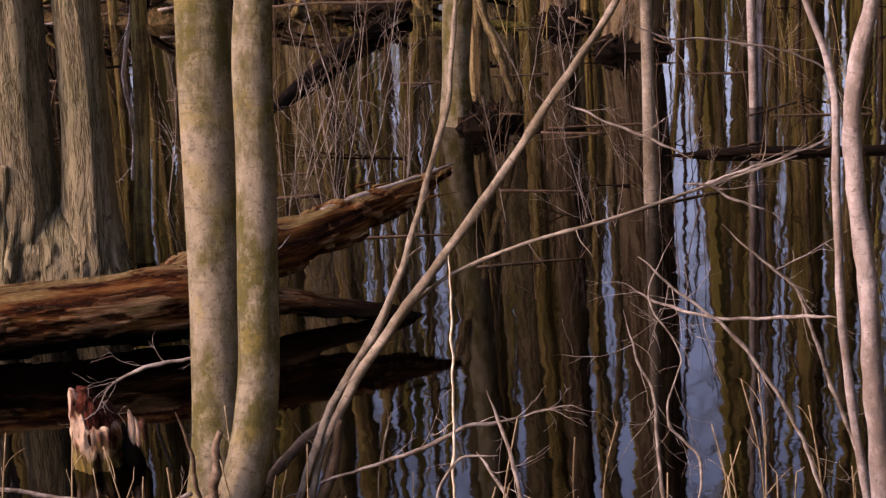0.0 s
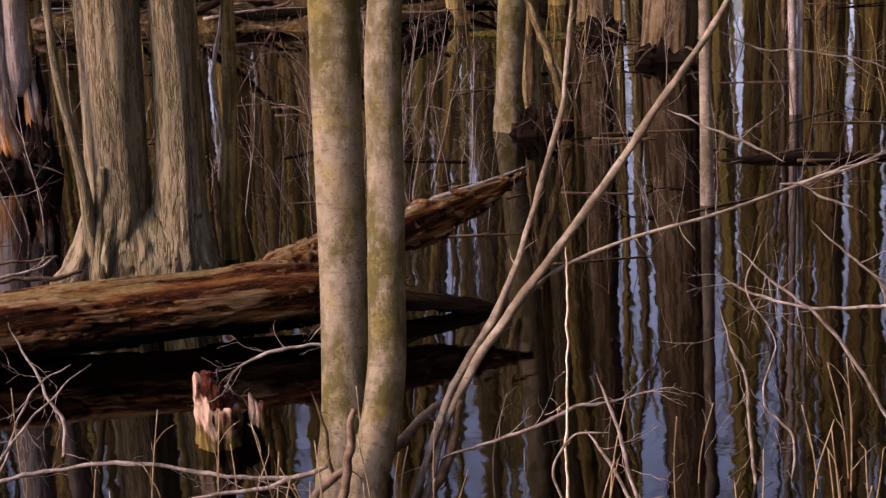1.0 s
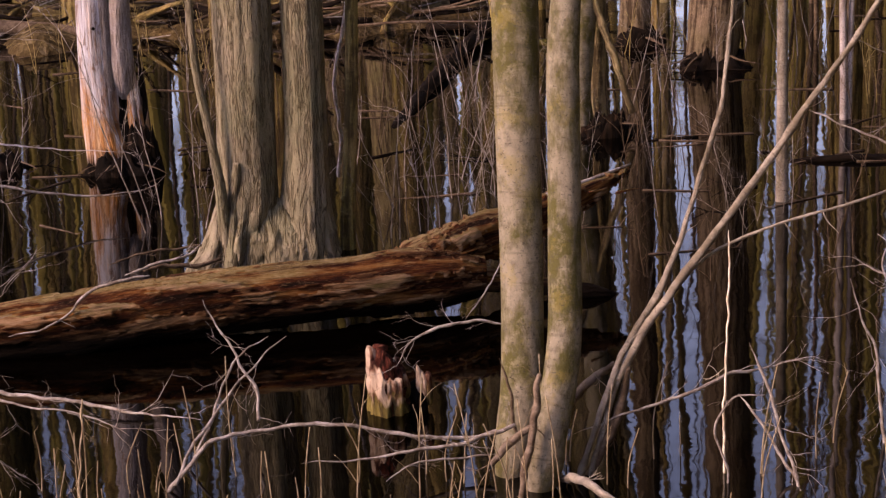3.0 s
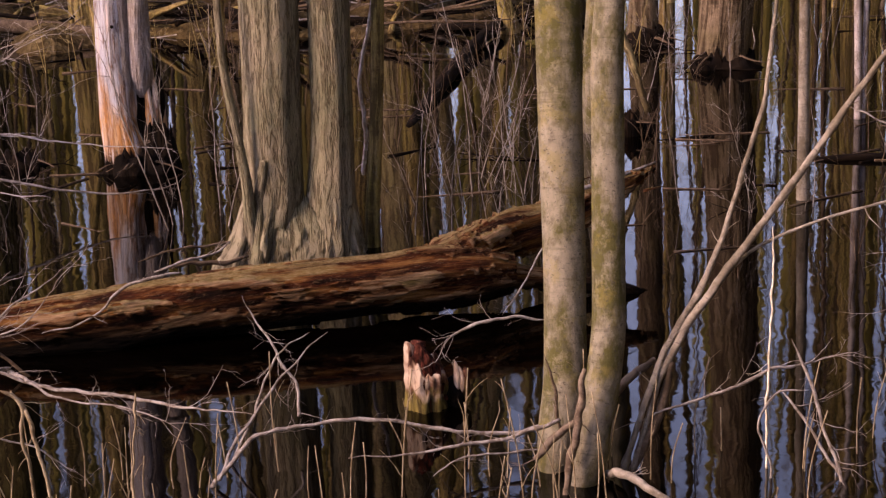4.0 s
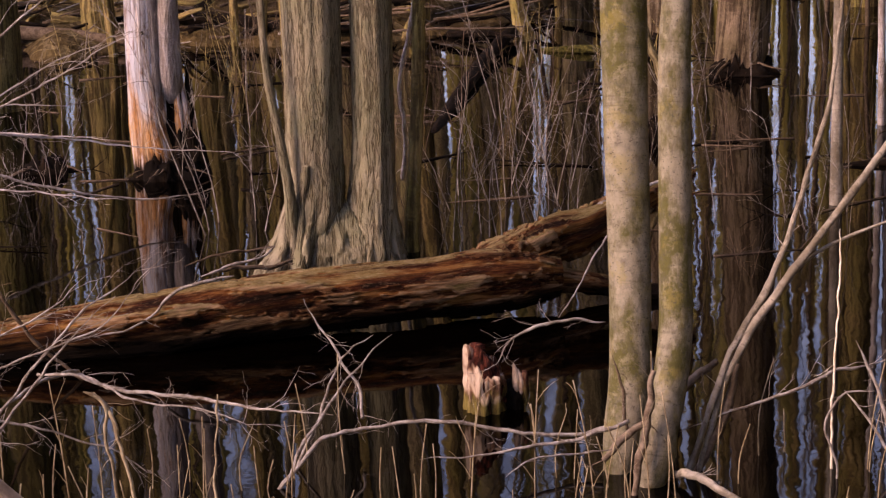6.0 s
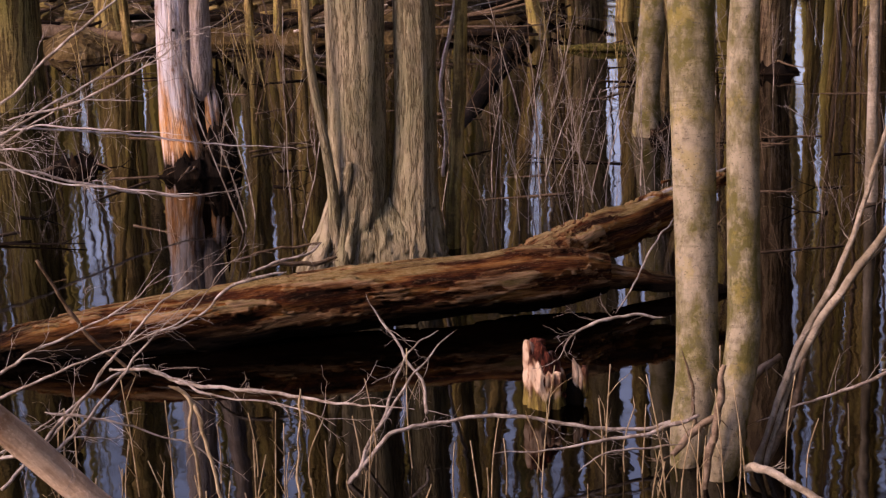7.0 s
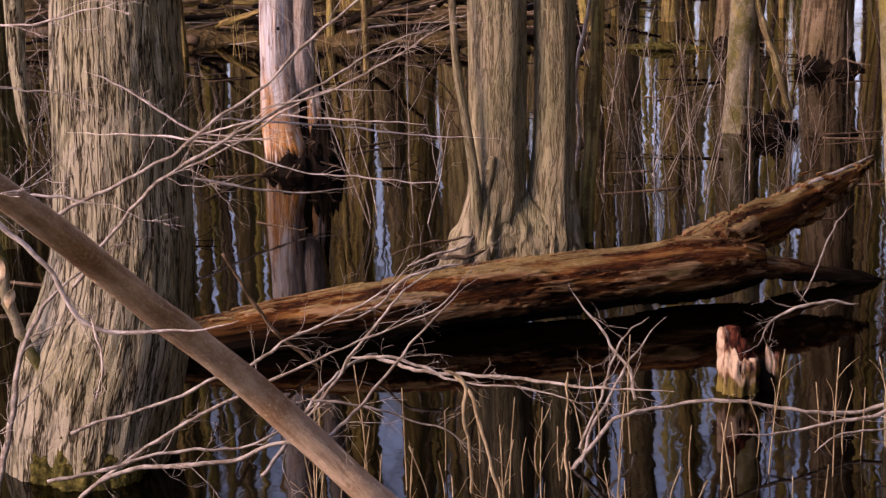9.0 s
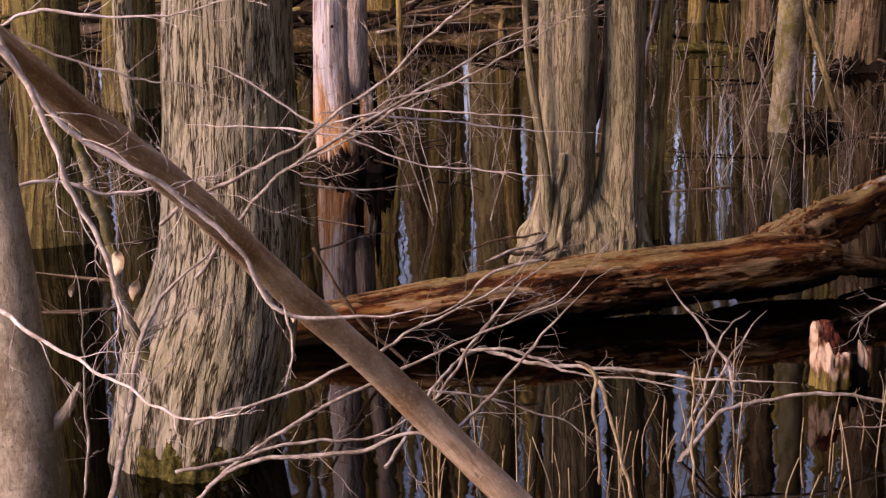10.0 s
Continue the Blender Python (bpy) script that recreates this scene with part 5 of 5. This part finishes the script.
branch('branch', 'long low pale branch over the pool', 'branch', [(-3.815, 4.900, 0.234, 0.0111), (-3.629, 4.878, 0.376, 0.0101), (-3.470, 4.856, 0.396, 0.0101), (-3.323, 4.833, 0.401, 0.0101), (-3.101, 4.811, 0.458, 0.0091), (-2.988, 4.789, 0.468, 0.0091), (-2.916, 4.767, 0.525, 0.0082), (-2.789, 4.744, 0.663, 0.0072), (-2.681, 4.722, 0.804, 0.0063), (-2.448, 4.700, 1.019, 0.0035)], TWIG, 8, 0.22, 0.8, 2, 0.1)
branch('branch', 'long thin pale branch over the black water', 'branch', [(-3.769, 5.000, 0.251, 0.0084), (-3.562, 5.017, 0.403, 0.0084), (-3.393, 5.033, 0.480, 0.0084), (-3.122, 5.050, 0.595, 0.0075), (-2.833, 5.067, 0.710, 0.0057), (-2.542, 5.083, 0.825, 0.0047), (-2.384, 5.100, 0.987, 0.0028)], TWIG, 8, 0.25, 0.8, 2, 0.1)
branch('branch', 'thin grey branch tangled over the pool', 'branch', [(-3.797, 5.100, 0.446, 0.0084), (-3.571, 5.120, 0.504, 0.0075), (-3.228, 5.140, 0.614, 0.0076), (-2.995, 5.160, 0.731, 0.0066), (-2.724, 5.180, 0.847, 0.0047), (-2.605, 5.200, 0.953, 0.0028)], TWIG, 10, 0.22, 0.8, 2, 0.1)
branch('branch', 'low tangled twig at the near bank', 'branch', [(-3.855, 4.900, 0.348, 0.0082), (-3.637, 4.925, 0.381, 0.0083), (-3.418, 4.950, 0.416, 0.0074), (-3.180, 4.975, 0.410, 0.0065), (-2.949, 5.000, 0.563, 0.0047)], TWIG, 10, 0.22, 0.8, 2, 0.1)
branch('branch', 'low brittle twig on the near bank', 'branch', [(-3.008, 5.000, 0.553, 0.0065), (-2.905, 5.025, 0.519, 0.0065), (-2.746, 5.050, 0.461, 0.0056), (-2.531, 5.075, 0.360, 0.0047), (-2.424, 5.100, 0.284, 0.0038)], TWIG, 9, 0.2, 0.8, 2, 0.1)
branch('branch', 'slanting thin branch over the pool', 'branch', [(-3.054, 5.200, 0.364, 0.0077), (-2.899, 5.275, 0.512, 0.0077), (-2.741, 5.350, 0.682, 0.0068), (-2.583, 5.425, 0.814, 0.0049), (-2.466, 5.500, 0.889, 0.0030)], TWIG, 9, 0.25, 0.8, 2, 0.1)
branch('branch', 'thin grey bough reaching past the snag', 'branch', [(-3.100, 5.400, 1.448, 0.0066), (-2.909, 5.400, 1.488, 0.0066), (-2.735, 5.400, 1.557, 0.0057), (-2.578, 5.400, 1.645, 0.0047), (-2.422, 5.400, 1.724, 0.0028)], TWIG, 9, 0.25, 0.8, 2, 0.1)
branch('branch', 'thin horizontal twig reaching past the snag', 'branch', [(-3.920, 9.500, 0.421, 0.0077), (-3.695, 9.600, 0.372, 0.0093), (-3.254, 9.700, 0.232, 0.0095), (-2.923, 9.800, 0.144, 0.0080), (-2.547, 9.900, 0.136, 0.0048)], TWIG, 5, 0.4, 0.8, 2, 0.1)
branch('branch', 'thin straight twig past the snag', 'branch', [(-3.283, 6.400, 1.224, 0.0054), (-3.025, 6.400, 1.203, 0.0066), (-2.724, 6.400, 1.169, 0.0055), (-2.443, 6.400, 1.127, 0.0044), (-2.203, 6.400, 1.107, 0.0033)], TWIGPALE, 5, 0.2, 0.8, 2, 0.1)
branch('branch', 'thin grey twigs beside the furrowed tree', 'branch', [(-4.384, 5.200, 1.833, 0.0072), (-4.199, 5.200, 1.699, 0.0072), (-3.990, 5.200, 1.616, 0.0055), (-3.776, 5.200, 1.569, 0.0046), (-3.579, 5.200, 1.504, 0.0028)], TWIG, 9, 0.25, 0.8, 2, 0.1)
branch('branch', 'thin arching branch at the top of the bank', 'branch', [(-4.368, 5.000, 1.789, 0.0078), (-4.208, 5.000, 1.852, 0.0078), (-3.969, 5.000, 1.825, 0.0061), (-3.742, 5.000, 1.833, 0.0053), (-3.512, 5.000, 1.894, 0.0035)], TWIGPALE, 9, 0.25, 0.8, 2, 0.1)
branch('branch', 'pale dead twigs high over the pool', 'branch', [(-4.355, 5.000, 1.307, 0.0080), (-4.200, 5.050, 1.306, 0.0081), (-4.011, 5.100, 1.238, 0.0073), (-3.795, 5.150, 1.244, 0.0064), (-3.576, 5.200, 1.183, 0.0037)], TWIGPALE, 10, 0.25, 0.8, 2, 0.1)
branch('sapling', 'olive sapling leaning beside the furrowed tree', 'sapling', [(-4.189, 5.850, 1.391, 0.0241), (-4.145, 5.850, 1.204, 0.0253), (-4.106, 5.850, 1.036, 0.0264), (-4.070, 5.850, 0.865, 0.0276), (-4.047, 5.850, 0.693, 0.0288), (-3.994, 5.850, 0.517, 0.0270), (-3.923, 5.850, 0.360, 0.0271), (-3.859, 5.850, 0.089, 0.0274)], BEECH, 3, 0.2, 0.8, 2, 0.1)
branch('vine', 'pale crooked vine hanging beside the twin-trunked tree', 'vine', [(-1.28, 9.0, 2.1, 0.014), (-1.335, 9.0, 1.24, 0.014), (-1.383, 9.0, 1.009, 0.014), (-1.407, 9.0, 0.804, 0.014), (-1.39, 9.0, 0.595, 0.014), (-1.42, 9.0, 0.37, 0.014)], TWIGPALE, 2, 0.15, 0.8, 2, 0.1)
branch('stick', 'dark bent stick at the log end', 'stick', [(-3.282, 7.000, 0.534, 0.0084), (-3.180, 7.000, 0.353, 0.0109), (-3.041, 7.000, 0.141, 0.0110), (-2.801, 7.000, -0.067, 0.0074)], TWIGDARK, 1, 0.1, 0.8, 2, 0.1)
branch('stick', 'dead stick lying on the log beside the roots', 'stick', [(-2.510, 8.000, 0.215, 0.0054), (-2.306, 8.100, 0.245, 0.0082), (-2.080, 8.200, 0.236, 0.0082)], TWIGDARK, 3, 0.15, 0.8, 2, 0.1)
branch('stick', 'grey crooked stick lying on the log', 'stick', [(-2.429, 7.900, 0.189, 0.0067), (-2.272, 7.967, 0.218, 0.0094), (-2.140, 8.033, 0.232, 0.0081), (-2.074, 8.100, 0.267, 0.0068)], TWIG, 3, 0.15, 0.8, 2, 0.1)
branch('stick', 'dark broken bough wedged behind the log', 'stick', [(-2.367, 8.100, 0.147, 0.0095), (-2.221, 8.167, 0.155, 0.0151), (-2.074, 8.233, 0.141, 0.0138), (-2.007, 8.300, 0.139, 0.0084)], TWIGDARK, 3, 0.12, 0.8, 2, 0.1)
branch('stick', 'thin bowed stick lying along the log crest', 'stick', [(-2.860, 7.220, 0.122, 0.0062), (-2.624, 7.245, 0.180, 0.0075), (-2.494, 7.270, 0.296, 0.0099), (-2.369, 7.295, 0.331, 0.0100), (-2.233, 7.320, 0.346, 0.0075)], TWIG, 2, 0.1, 0.8, 2, 0.1)


def dry_leaf(at, turn, long, label):
    """One curled dead leaf hanging by its stalk."""
    ob = thing("dry_leaf", at, label, "leaf", "dead leaves on the twigs")
    verts, faces, loops = [], [], []
    rows, cols = 10, 6
    for side in (0, 1):
        for i in range(rows + 1):
            s = i / rows
            half = 0.28 * long * math.sin(math.pi * s) ** 0.7 * (1 - 0.35 * s) + 0.001
            for k in range(cols + 1):
                u = 2 * k / cols - 1
                curl = 0.45 * half * u * u + 0.06 * long * math.sin(5 * s + 2 * u)
                verts.append((half * u, curl + 0.0012 * side, -long * s))
    n = (rows + 1) * (cols + 1)
    for side in (0, 1):
        for i in range(rows):
            for k in range(cols):
                j = side * n + i * (cols + 1) + k
                q = (j, j + 1, j + cols + 2, j + cols + 1)
                faces.append(q if side else q[::-1])
                loops += [(0.01 * k, 0.01 * i)] * 4
    part("blade", [(verts, faces, loops)], DRYLEAF, ob)
    part("stalk", [tube([(0, 0, 0.03, 0.0012), (0.003, 0.002, 0.012, 0.001), (0, 0, -0.004, 0.0012)], 5)], DRYLEAF, ob)
    ob.rotation_euler = (0.15, 0.25, turn)


for spot, turn, long in (((-3.955, 5.2, 0.925), 0.4, 0.075), ((-4.03, 5.5, 0.95), -0.5, 0.11), ((-4.17, 5.3, 0.90), 0.9, 0.05), ((-3.44, 5.0, 0.86), 0.2, 0.06)):
    dry_leaf(spot, turn, long, "pale curled dead leaf hanging on a twig")


def near_trunk():
    at = (-4.165, 3.2, 0.2)
    ob = thing("young_tree", at, "smooth pale brown young trunk on the near bank", "tree")
    rows = [(-4.16, 3.2, -0.1, 0.13), (-4.164, 3.2, 0.5, 0.115), (-4.164, 3.20, 0.926, 0.099), (-4.161, 3.20, 1.135, 0.091), (-4.164, 3.20, 1.340, 0.077), (-4.167, 3.20, 1.540, 0.064), (-4.182, 3.20, 1.737, 0.057), (-4.25, 3.2, 2.4, 0.05), (-4.4, 3.2, 5.0, 0.03)]
    part("trunk", [tube(local(spline(rows, 50), at), 24, 0.05, 3)], POLE, ob)
    part("stub", [tube([(0.06, -0.02, 0.9, 0.02), (0.12, -0.04, 0.98, 0.012), (0.15, -0.05, 1.04, 0.006)], 8, 0.2, 9)], POLE, ob)
    limbs(random.Random(4), ob, local(rows, at), 2.0, 4, 1.2, 0.015, TWIG)


near_trunk()


def reeds():
    rng = random.Random(77)
    protos = []
    for k in range(12):
        h = (0.30, 0.22, 0.4, 0.16, 0.26, 0.48, 0.34, 0.2, 0.12, 0.28, 0.38, 0.24)[k]
        ob = tagged(new("reed", None), "thin dry upright straw-coloured stem in the pool", "reed", "dry stems in the pool")
        ob.empty_display_size = 0.05
        rows = [(0, 0, -0.62, 0.0032), (rng.uniform(-0.01, 0.01), 0, -0.1, 0.0029), (rng.uniform(-0.02, 0.02), 0, h * 0.5, 0.0025), (rng.uniform(-0.04, 0.04), rng.uniform(-0.03, 0.03), h, 0.002)]
        part("stem", [tube(spline(rows, 12), 6, 0.2, 30)], REED, ob)
        if k % 3 != 1:
            for one in spray_each(rng, rows, rng.randrange(1, 5), h * 0.3, 0.0022, 0.6, 1, 4, 0.2, 0.5, 0.6):
                part("shoot", one, REED, ob)
        protos.append(ob)
    for i in range(95):
        y = rng.uniform(4.85, 5.75)
        x = -3.0 + 4.2 * rng.random() ** 1.25
        m = pose(x, y, 0, rng.gauss(0, 3), rng.gauss(0, 3), rng.uniform(0, 360))
        if i < len(protos):
            protos[i].matrix_basis = m
        else:
            copy_thing(protos[rng.randrange(len(protos))], m)


reeds()


# ---- dead wood, brush and debris further off ----
def brush(at, stems, height, spread, label, seed, mat=TWIGDARK, thick=0.006, twig=4, tilt=0.3):
    rng = random.Random(seed)
    ob = thing("brush", at, label, "shrub", "brush in the pool")
    for _ in range(stems):
        a = rng.uniform(0, 2 * math.pi)
        base = (rng.gauss(0, spread * 0.4), rng.gauss(0, spread * 0.25), -0.6)
        lean = rng.uniform(0.0, tilt)
        rows = limb(rng, base, (math.cos(a) * lean, math.sin(a) * lean * 0.6, 1), 0.6 + height * rng.uniform(0.5, 1.1), thick * rng.uniform(0.6, 1.2), 0.13, 0.0, 8, 0.3)
        stem = part("stem", [tube(rows, 5)], mat, ob)
        part("twig_spray", spray(rng, rows, twig, height * 0.4, thick * 0.4, 0.8, 2, 3, 0.25, 0.55, 0.2), mat, stem)
    return ob


brush((-0.72, 10.0, 0), 16, 0.9, 0.5, "thicket of thin brown shoots rising from water", 1, TWIG, 0.006)
brush((-0.35, 9.3, 0), 9, 0.6, 0.5, "tangle of fine bare twigs behind the log", 2, TWIG, 0.004, 6)
brush((-0.95, 11.5, 0), 12, 1.0, 0.7, "thin upright shoots in the pool", 3, TWIGDARK)
brush((0.15, 10.4, 0), 9, 0.7, 0.5, "dark bare bush with fine crooked twigs", 4, TWIGDARK, 0.005, 6)
brush((0.75, 12.6, 0), 8, 0.8, 0.6, "pale crooked bush at a dark trunk foot", 5, TWIG, 0.006, 5)
brush((-2.3, 9.6, 0), 5, 1.2, 0.35, "thin tan shoots beside the twin-trunked tree", 6, TWIG, 0.007)
brush((-3.7, 10.6, 0), 9, 0.6, 0.8, "low tangle of grey twigs near the snag", 7, TWIG, 0.005, 6)
brush((-2.1, 12.5, 0), 9, 1.1, 0.8, "thin brown shoots standing in water", 8, TWIGDARK)
brush((0.2, 8.2, 0), 6, 0.5, 0.4, "fine dead twigs beside the splintered limb", 9, TWIGDARK, 0.004, 6)
brush((1.4, 8.3, 0), 8, 0.6, 0.8, "fine dark bare twigs over the pool", 10, TWIGDARK, 0.004, 6)
brush((-2.3, 10.4, 0), 4, 0.6, 0.5, "crooked bare twigs before the snag", 12, TWIG, 0.005, 6)
brush((-3.9, 9.4, 0), 9, 0.7, 0.6, "grey bare bush rising from the water", 13, TWIG, 0.005, 6)
brush((0.75, 9.2, 0), 7, 0.6, 0.5, "fine pale twigs over the dark pool", 14, TWIG, 0.004, 6)
brush((1.7, 10.8, 0), 9, 0.8, 0.7, "thin brown twigs by the slim saplings", 15, TWIGDARK, 0.005, 6)
brush((-0.9, 9.0, 0), 10, 0.7, 0.3, "upright thin tan shoots behind the log", 16, TWIG, 0.005, 3)
brush((-4.6, 12.0, 0), 10, 1.0, 0.8, "grey brush by the far trunk", 11, TWIG, 0.006)


def brush_field():
    """Thin upright shoots all over the far half of the pool."""
    rng = random.Random(63)
    kinds = [brush((-5.4 - k, 15.2, 0), 6, (0.6, 0.9, 0.45, 0.7)[k], 0.9, ("thin olive shoots standing in the far pool", "tall thin tan shoots in the far pool", "low brown twigs in the far pool", "thin grey shoots in the far pool")[k], 70 + k, (OLIVETWIG, TWIG, TWIGDARK, OLIVETWIG)[k], 0.006, 3, 0.18) for k in range(4)]
    for i in range(13):
        x, y = rng.uniform(-4.6, 2.8), rng.uniform(11.2, 16.0)
        copy_thing(kinds[rng.randrange(4)], pose(x, y, 0, 0, 0, rng.uniform(0, 360)))


brush_field()


def rot_shade_mound(at, wide, tall, label, seed):
    """A low ragged near-black mass of roots at the waterline, for rot and for hollows' shade."""
    rng = random.Random(seed)
    ob = thing("rotten_root_mass", at, label, "root")
    verts, faces, loops = [], [], []
    seg, rings = 36, 14
    for i in range(rings + 1):
        s = i / rings
        for k in range(seg):
            a = 2 * math.pi * k / seg
            c, d = math.cos(a), math.sin(a)
            f = 1 + 0.35 * noise.noise(Vector((c * 2.2, d * 2.2, seed + s))) + 0.22 * noise.noise(Vector((c * 6, d * 6, seed + s * 5)))
            r = wide * f * (1.15 - s) ** 0.6
            z = -0.35 + (0.35 + tall) * (s**0.5) * (1 + 0.35 * noise.noise(Vector((c * 5 * s, d * 5 * s, seed * 3)))) + 0.25 * tall * noise.noise(Vector((c * 11, d * 11, s * 9 + seed)))
            verts.append((c * r, d * r * 0.6, z))
    for i in range(rings):
        for k in range(seg):
            j = (k + 1) % seg
            faces.append((i * seg + k, i * seg + j, (i + 1) * seg + j, (i + 1) * seg + k))
            loops += [(k * 0.02, i * 0.02), (k * 0.02 + 0.02, i * 0.02), (k * 0.02 + 0.02, i * 0.02 + 0.02), (k * 0.02, i * 0.02 + 0.02)]
    faces.append(tuple(rings * seg + k for k in range(seg)))
    loops += [(0.0, 0.0)] * seg
    part("root_mass", [(verts, faces, loops)], ROTSHADE, ob)
    for i in range(3):
        a = rng.uniform(-math.pi, 0)
        part("root", [tube(limb(rng, (math.cos(a) * wide * 0.4, math.sin(a) * wide * 0.3, tall * 0.8), (math.cos(a), math.sin(a), -0.2), wide * 0.8, wide * 0.03, 0.12), 6, 0.2, 8)], TWIGDARK, ob)


# Hollows and the undercut are solid; their shade is the near-black colour.
rot_shade_mound((-2.65, 11.0, 0), 0.14, 0.24, "rotten root mass beside the snag, its hollow's shade coloured black", 1)
rot_shade_mound((-2.81, 10.96, 0), 0.28, 0.085, "low black rotten roots round the snag foot", 9)
rot_shade_mound((0.29, 11.40, 0), 0.20, 0.12, "rotten roots by the flared tree, their hollow's shade coloured black", 2)
rot_shade_mound((1.36, 13.70, 0), 0.38, 0.12, "roots below a broad trunk, their undercut's shade coloured black", 3)
rot_shade_mound((-3.6, 11.3, 0), 0.28, 0.06, "low dark mat of roots and twigs in the water", 4)
rot_shade_mound((0.97, 14.9, 0), 0.30, 0.08, "dark root hump in the pool", 5)


def lying_log(name, rows, label, mat, seed=0, rough=0.25, category="log"):
    at = rows[0][:3]
    ob = thing(name, at, label, category)
    part("trunk", [tube(local(spline(rows, 30), at), 12, rough, 5, seed=seed)], mat, ob)
    rng = random.Random(seed)
    part("stubs", spray(rng, local(rows, at), 5, 0.2, max(0.004, rows[0][3] * 0.2), 0.9, 1, 5), mat, ob)
    return ob


lying_log("fallen_log", [(-1.09, 12.0, -0.03, 0.04), (-0.85, 13.1, 0.02, 0.055), (-0.5, 14.7, 0.05, 0.055), (-0.1, 16.1, 0.10, 0.05)], "dark wet log slanting up to the far bank", ROTSHADE, 1)
lying_log("fallen_log", [(1.15, 10.44, -0.01, 0.006), (1.5, 10.38, 0.01, 0.024), (2.13, 10.30, 0.0, 0.03), (3.2, 10.2, 0.01, 0.03)], "dark half-sunk log floating in the pool", ROTSHADE, 2)
lying_log("fallen_log", [(-5.6, 18.6, 0.25, 0.09), (-4.8, 18.5, 0.26, 0.09), (-3.6, 17.8, 0.22, 0.08), (-2.9, 17.4, 0.2, 0.05)], "grey-brown log lying on the far bank", FARBARK, 3)
lying_log("fallen_log", [(-3.2, 17.2, 0.14, 0.05), (-2.6, 16.7, 0.15, 0.06), (-2.0, 16.3, 0.1, 0.05), (-1.2, 16.2, 0.1, 0.03)], "dark thin log on the far bank", ROTSHADE, 4)
lying_log("fallen_log", [(-5.2, 16.9, 0.12, 0.06), (-4.3, 16.6, 0.12, 0.06), (-3.5, 16.2, 0.08, 0.04)], "brown branch lying along the far shore", TWIGDARK, 5)
lying_log("fallen_log", [(0.0, 15.2, 0.0, 0.025), (0.3, 15.0, 0.03, 0.035), (0.75, 14.9, 0.0, 0.025)], "mossy log running into the pool", MOSS, 6)


def float_sticks():
    rng = random.Random(31)
    protos = []
    for k in range(8):
        ln = rng.uniform(0.2, 0.7)
        ob = tagged(new("stick", None), "thin dark dead stick floating on the pool", "stick", "floating sticks")
        rows = limb(rng, (-ln / 2, 0, 0), (1, rng.uniform(-0.2, 0.2), 0.0), ln, rng.uniform(0.006, 0.013), 0.06, 0.0, 6, 0.4)
        rows = [(q[0], q[1], q[2] * 0.3, q[3]) for q in rows]
        part("stem", [tube(rows, 6, 0.3, 20), *spray(rng, rows, 3, 0.15, 0.004, 0.8, 1, 4)], TWIGDARK if k % 3 else ROTSHADE, ob)
        protos.append(ob)
    for i in range(80):
        x, y = rng.uniform(-5.0, 3.4), 7.9 + 8 * rng.random()
        m = pose(x, y, 0.002, 0, 0, rng.gauss(0, 22) + (180 if rng.random() < 0.5 else 0))
        if i < len(protos):
            protos[i].matrix_basis = m
        else:
            copy_thing(protos[rng.randrange(len(protos))], m)


float_sticks()


def bank_litter(count, thick, mat, label, seed):
    """Fallen sticks strewn over the far bank."""
    rng = random.Random(seed)
    chunks = []
    for _ in range(count):
        x, y = rng.uniform(-7.5, 4.0), 15.0 + 7 * rng.random() ** 1.3
        z = ground_height(x, y)
        if z < -0.08:
            continue
        a = rng.gauss(0, 0.8)
        chunks.append(tube(limb(rng, (x, y, z + rng.uniform(0.0, 0.10)), (math.cos(a), math.sin(a), rng.uniform(-0.05, 0.3)), rng.uniform(0.25, 1.4), thick * rng.uniform(0.3, 1.0), 0.14, 0.05, 5, 0.4), 5, 0.2, 6))
    ob = new("fallen_sticks", mesh_of("fallen_sticks", chunks, mat))
    tagged(ob, label, "sticks", kind="stuff")


bank_litter(620, 0.022, TWIGDARK, "brown dead sticks strewn over the far bank", 52)
bank_litter(130, 0.018, TWIG, "grey dead sticks strewn over the far bank", 53)
# Fallen branches whose near-black colour also paints in the bank's shadows.
bank_litter(260, 0.05, ROTSHADE, "near-black branches on the far bank, partly for its shadows", 54)
bank_litter(160, 0.05, FARBARK, "olive-brown fallen boughs on the far bank", 55)


def slim_stems():
    """Slim young trees between the large ones."""
    rng = random.Random(91)
    protos = []
    for k in range(6):
        h = rng.uniform(5, 9)
        r = rng.uniform(0.02, 0.045)
        ob = thing("sapling", (0, 0, 0), "slim bare brown young tree behind the pool", "tree", "slim trees behind the pool")
        rows = [(0, 0, -0.7, r * 1.1), (0, 0, 0, r), *up_from((0, 0, 0, r), (rng.uniform(-0.06, 0.06), rng.uniform(-0.06, 0.06)), h, 0.3, 6, rng)]
        part("trunk", [tube(spline(rows, 18), 7, 0.1, 2)], FARBARK if k % 2 else TWIGDARK, ob)
        part("crown", crown(rng, rows, h * 0.25, 8, h * 0.16, r * 0.4, 2, 1), FARBARK, ob)
        protos.append(ob)
    for i in range(290):
        y = rng.uniform(14.5, 38)
        x = -1.0 + rng.uniform(-1, 1) * (4.5 + y * 0.32)
        if y < 40 and in_gap(x, y) and i % 2:
            x += 0.6
        m = pose(x, y, max(-0.5, ground_height(x, y)), rng.gauss(0, 3), rng.gauss(0, 3), rng.uniform(0, 360))
        if i < len(protos):
            protos[i].matrix_basis = m
        else:
            copy_thing(protos[rng.randrange(len(protos))], m)


slim_stems()
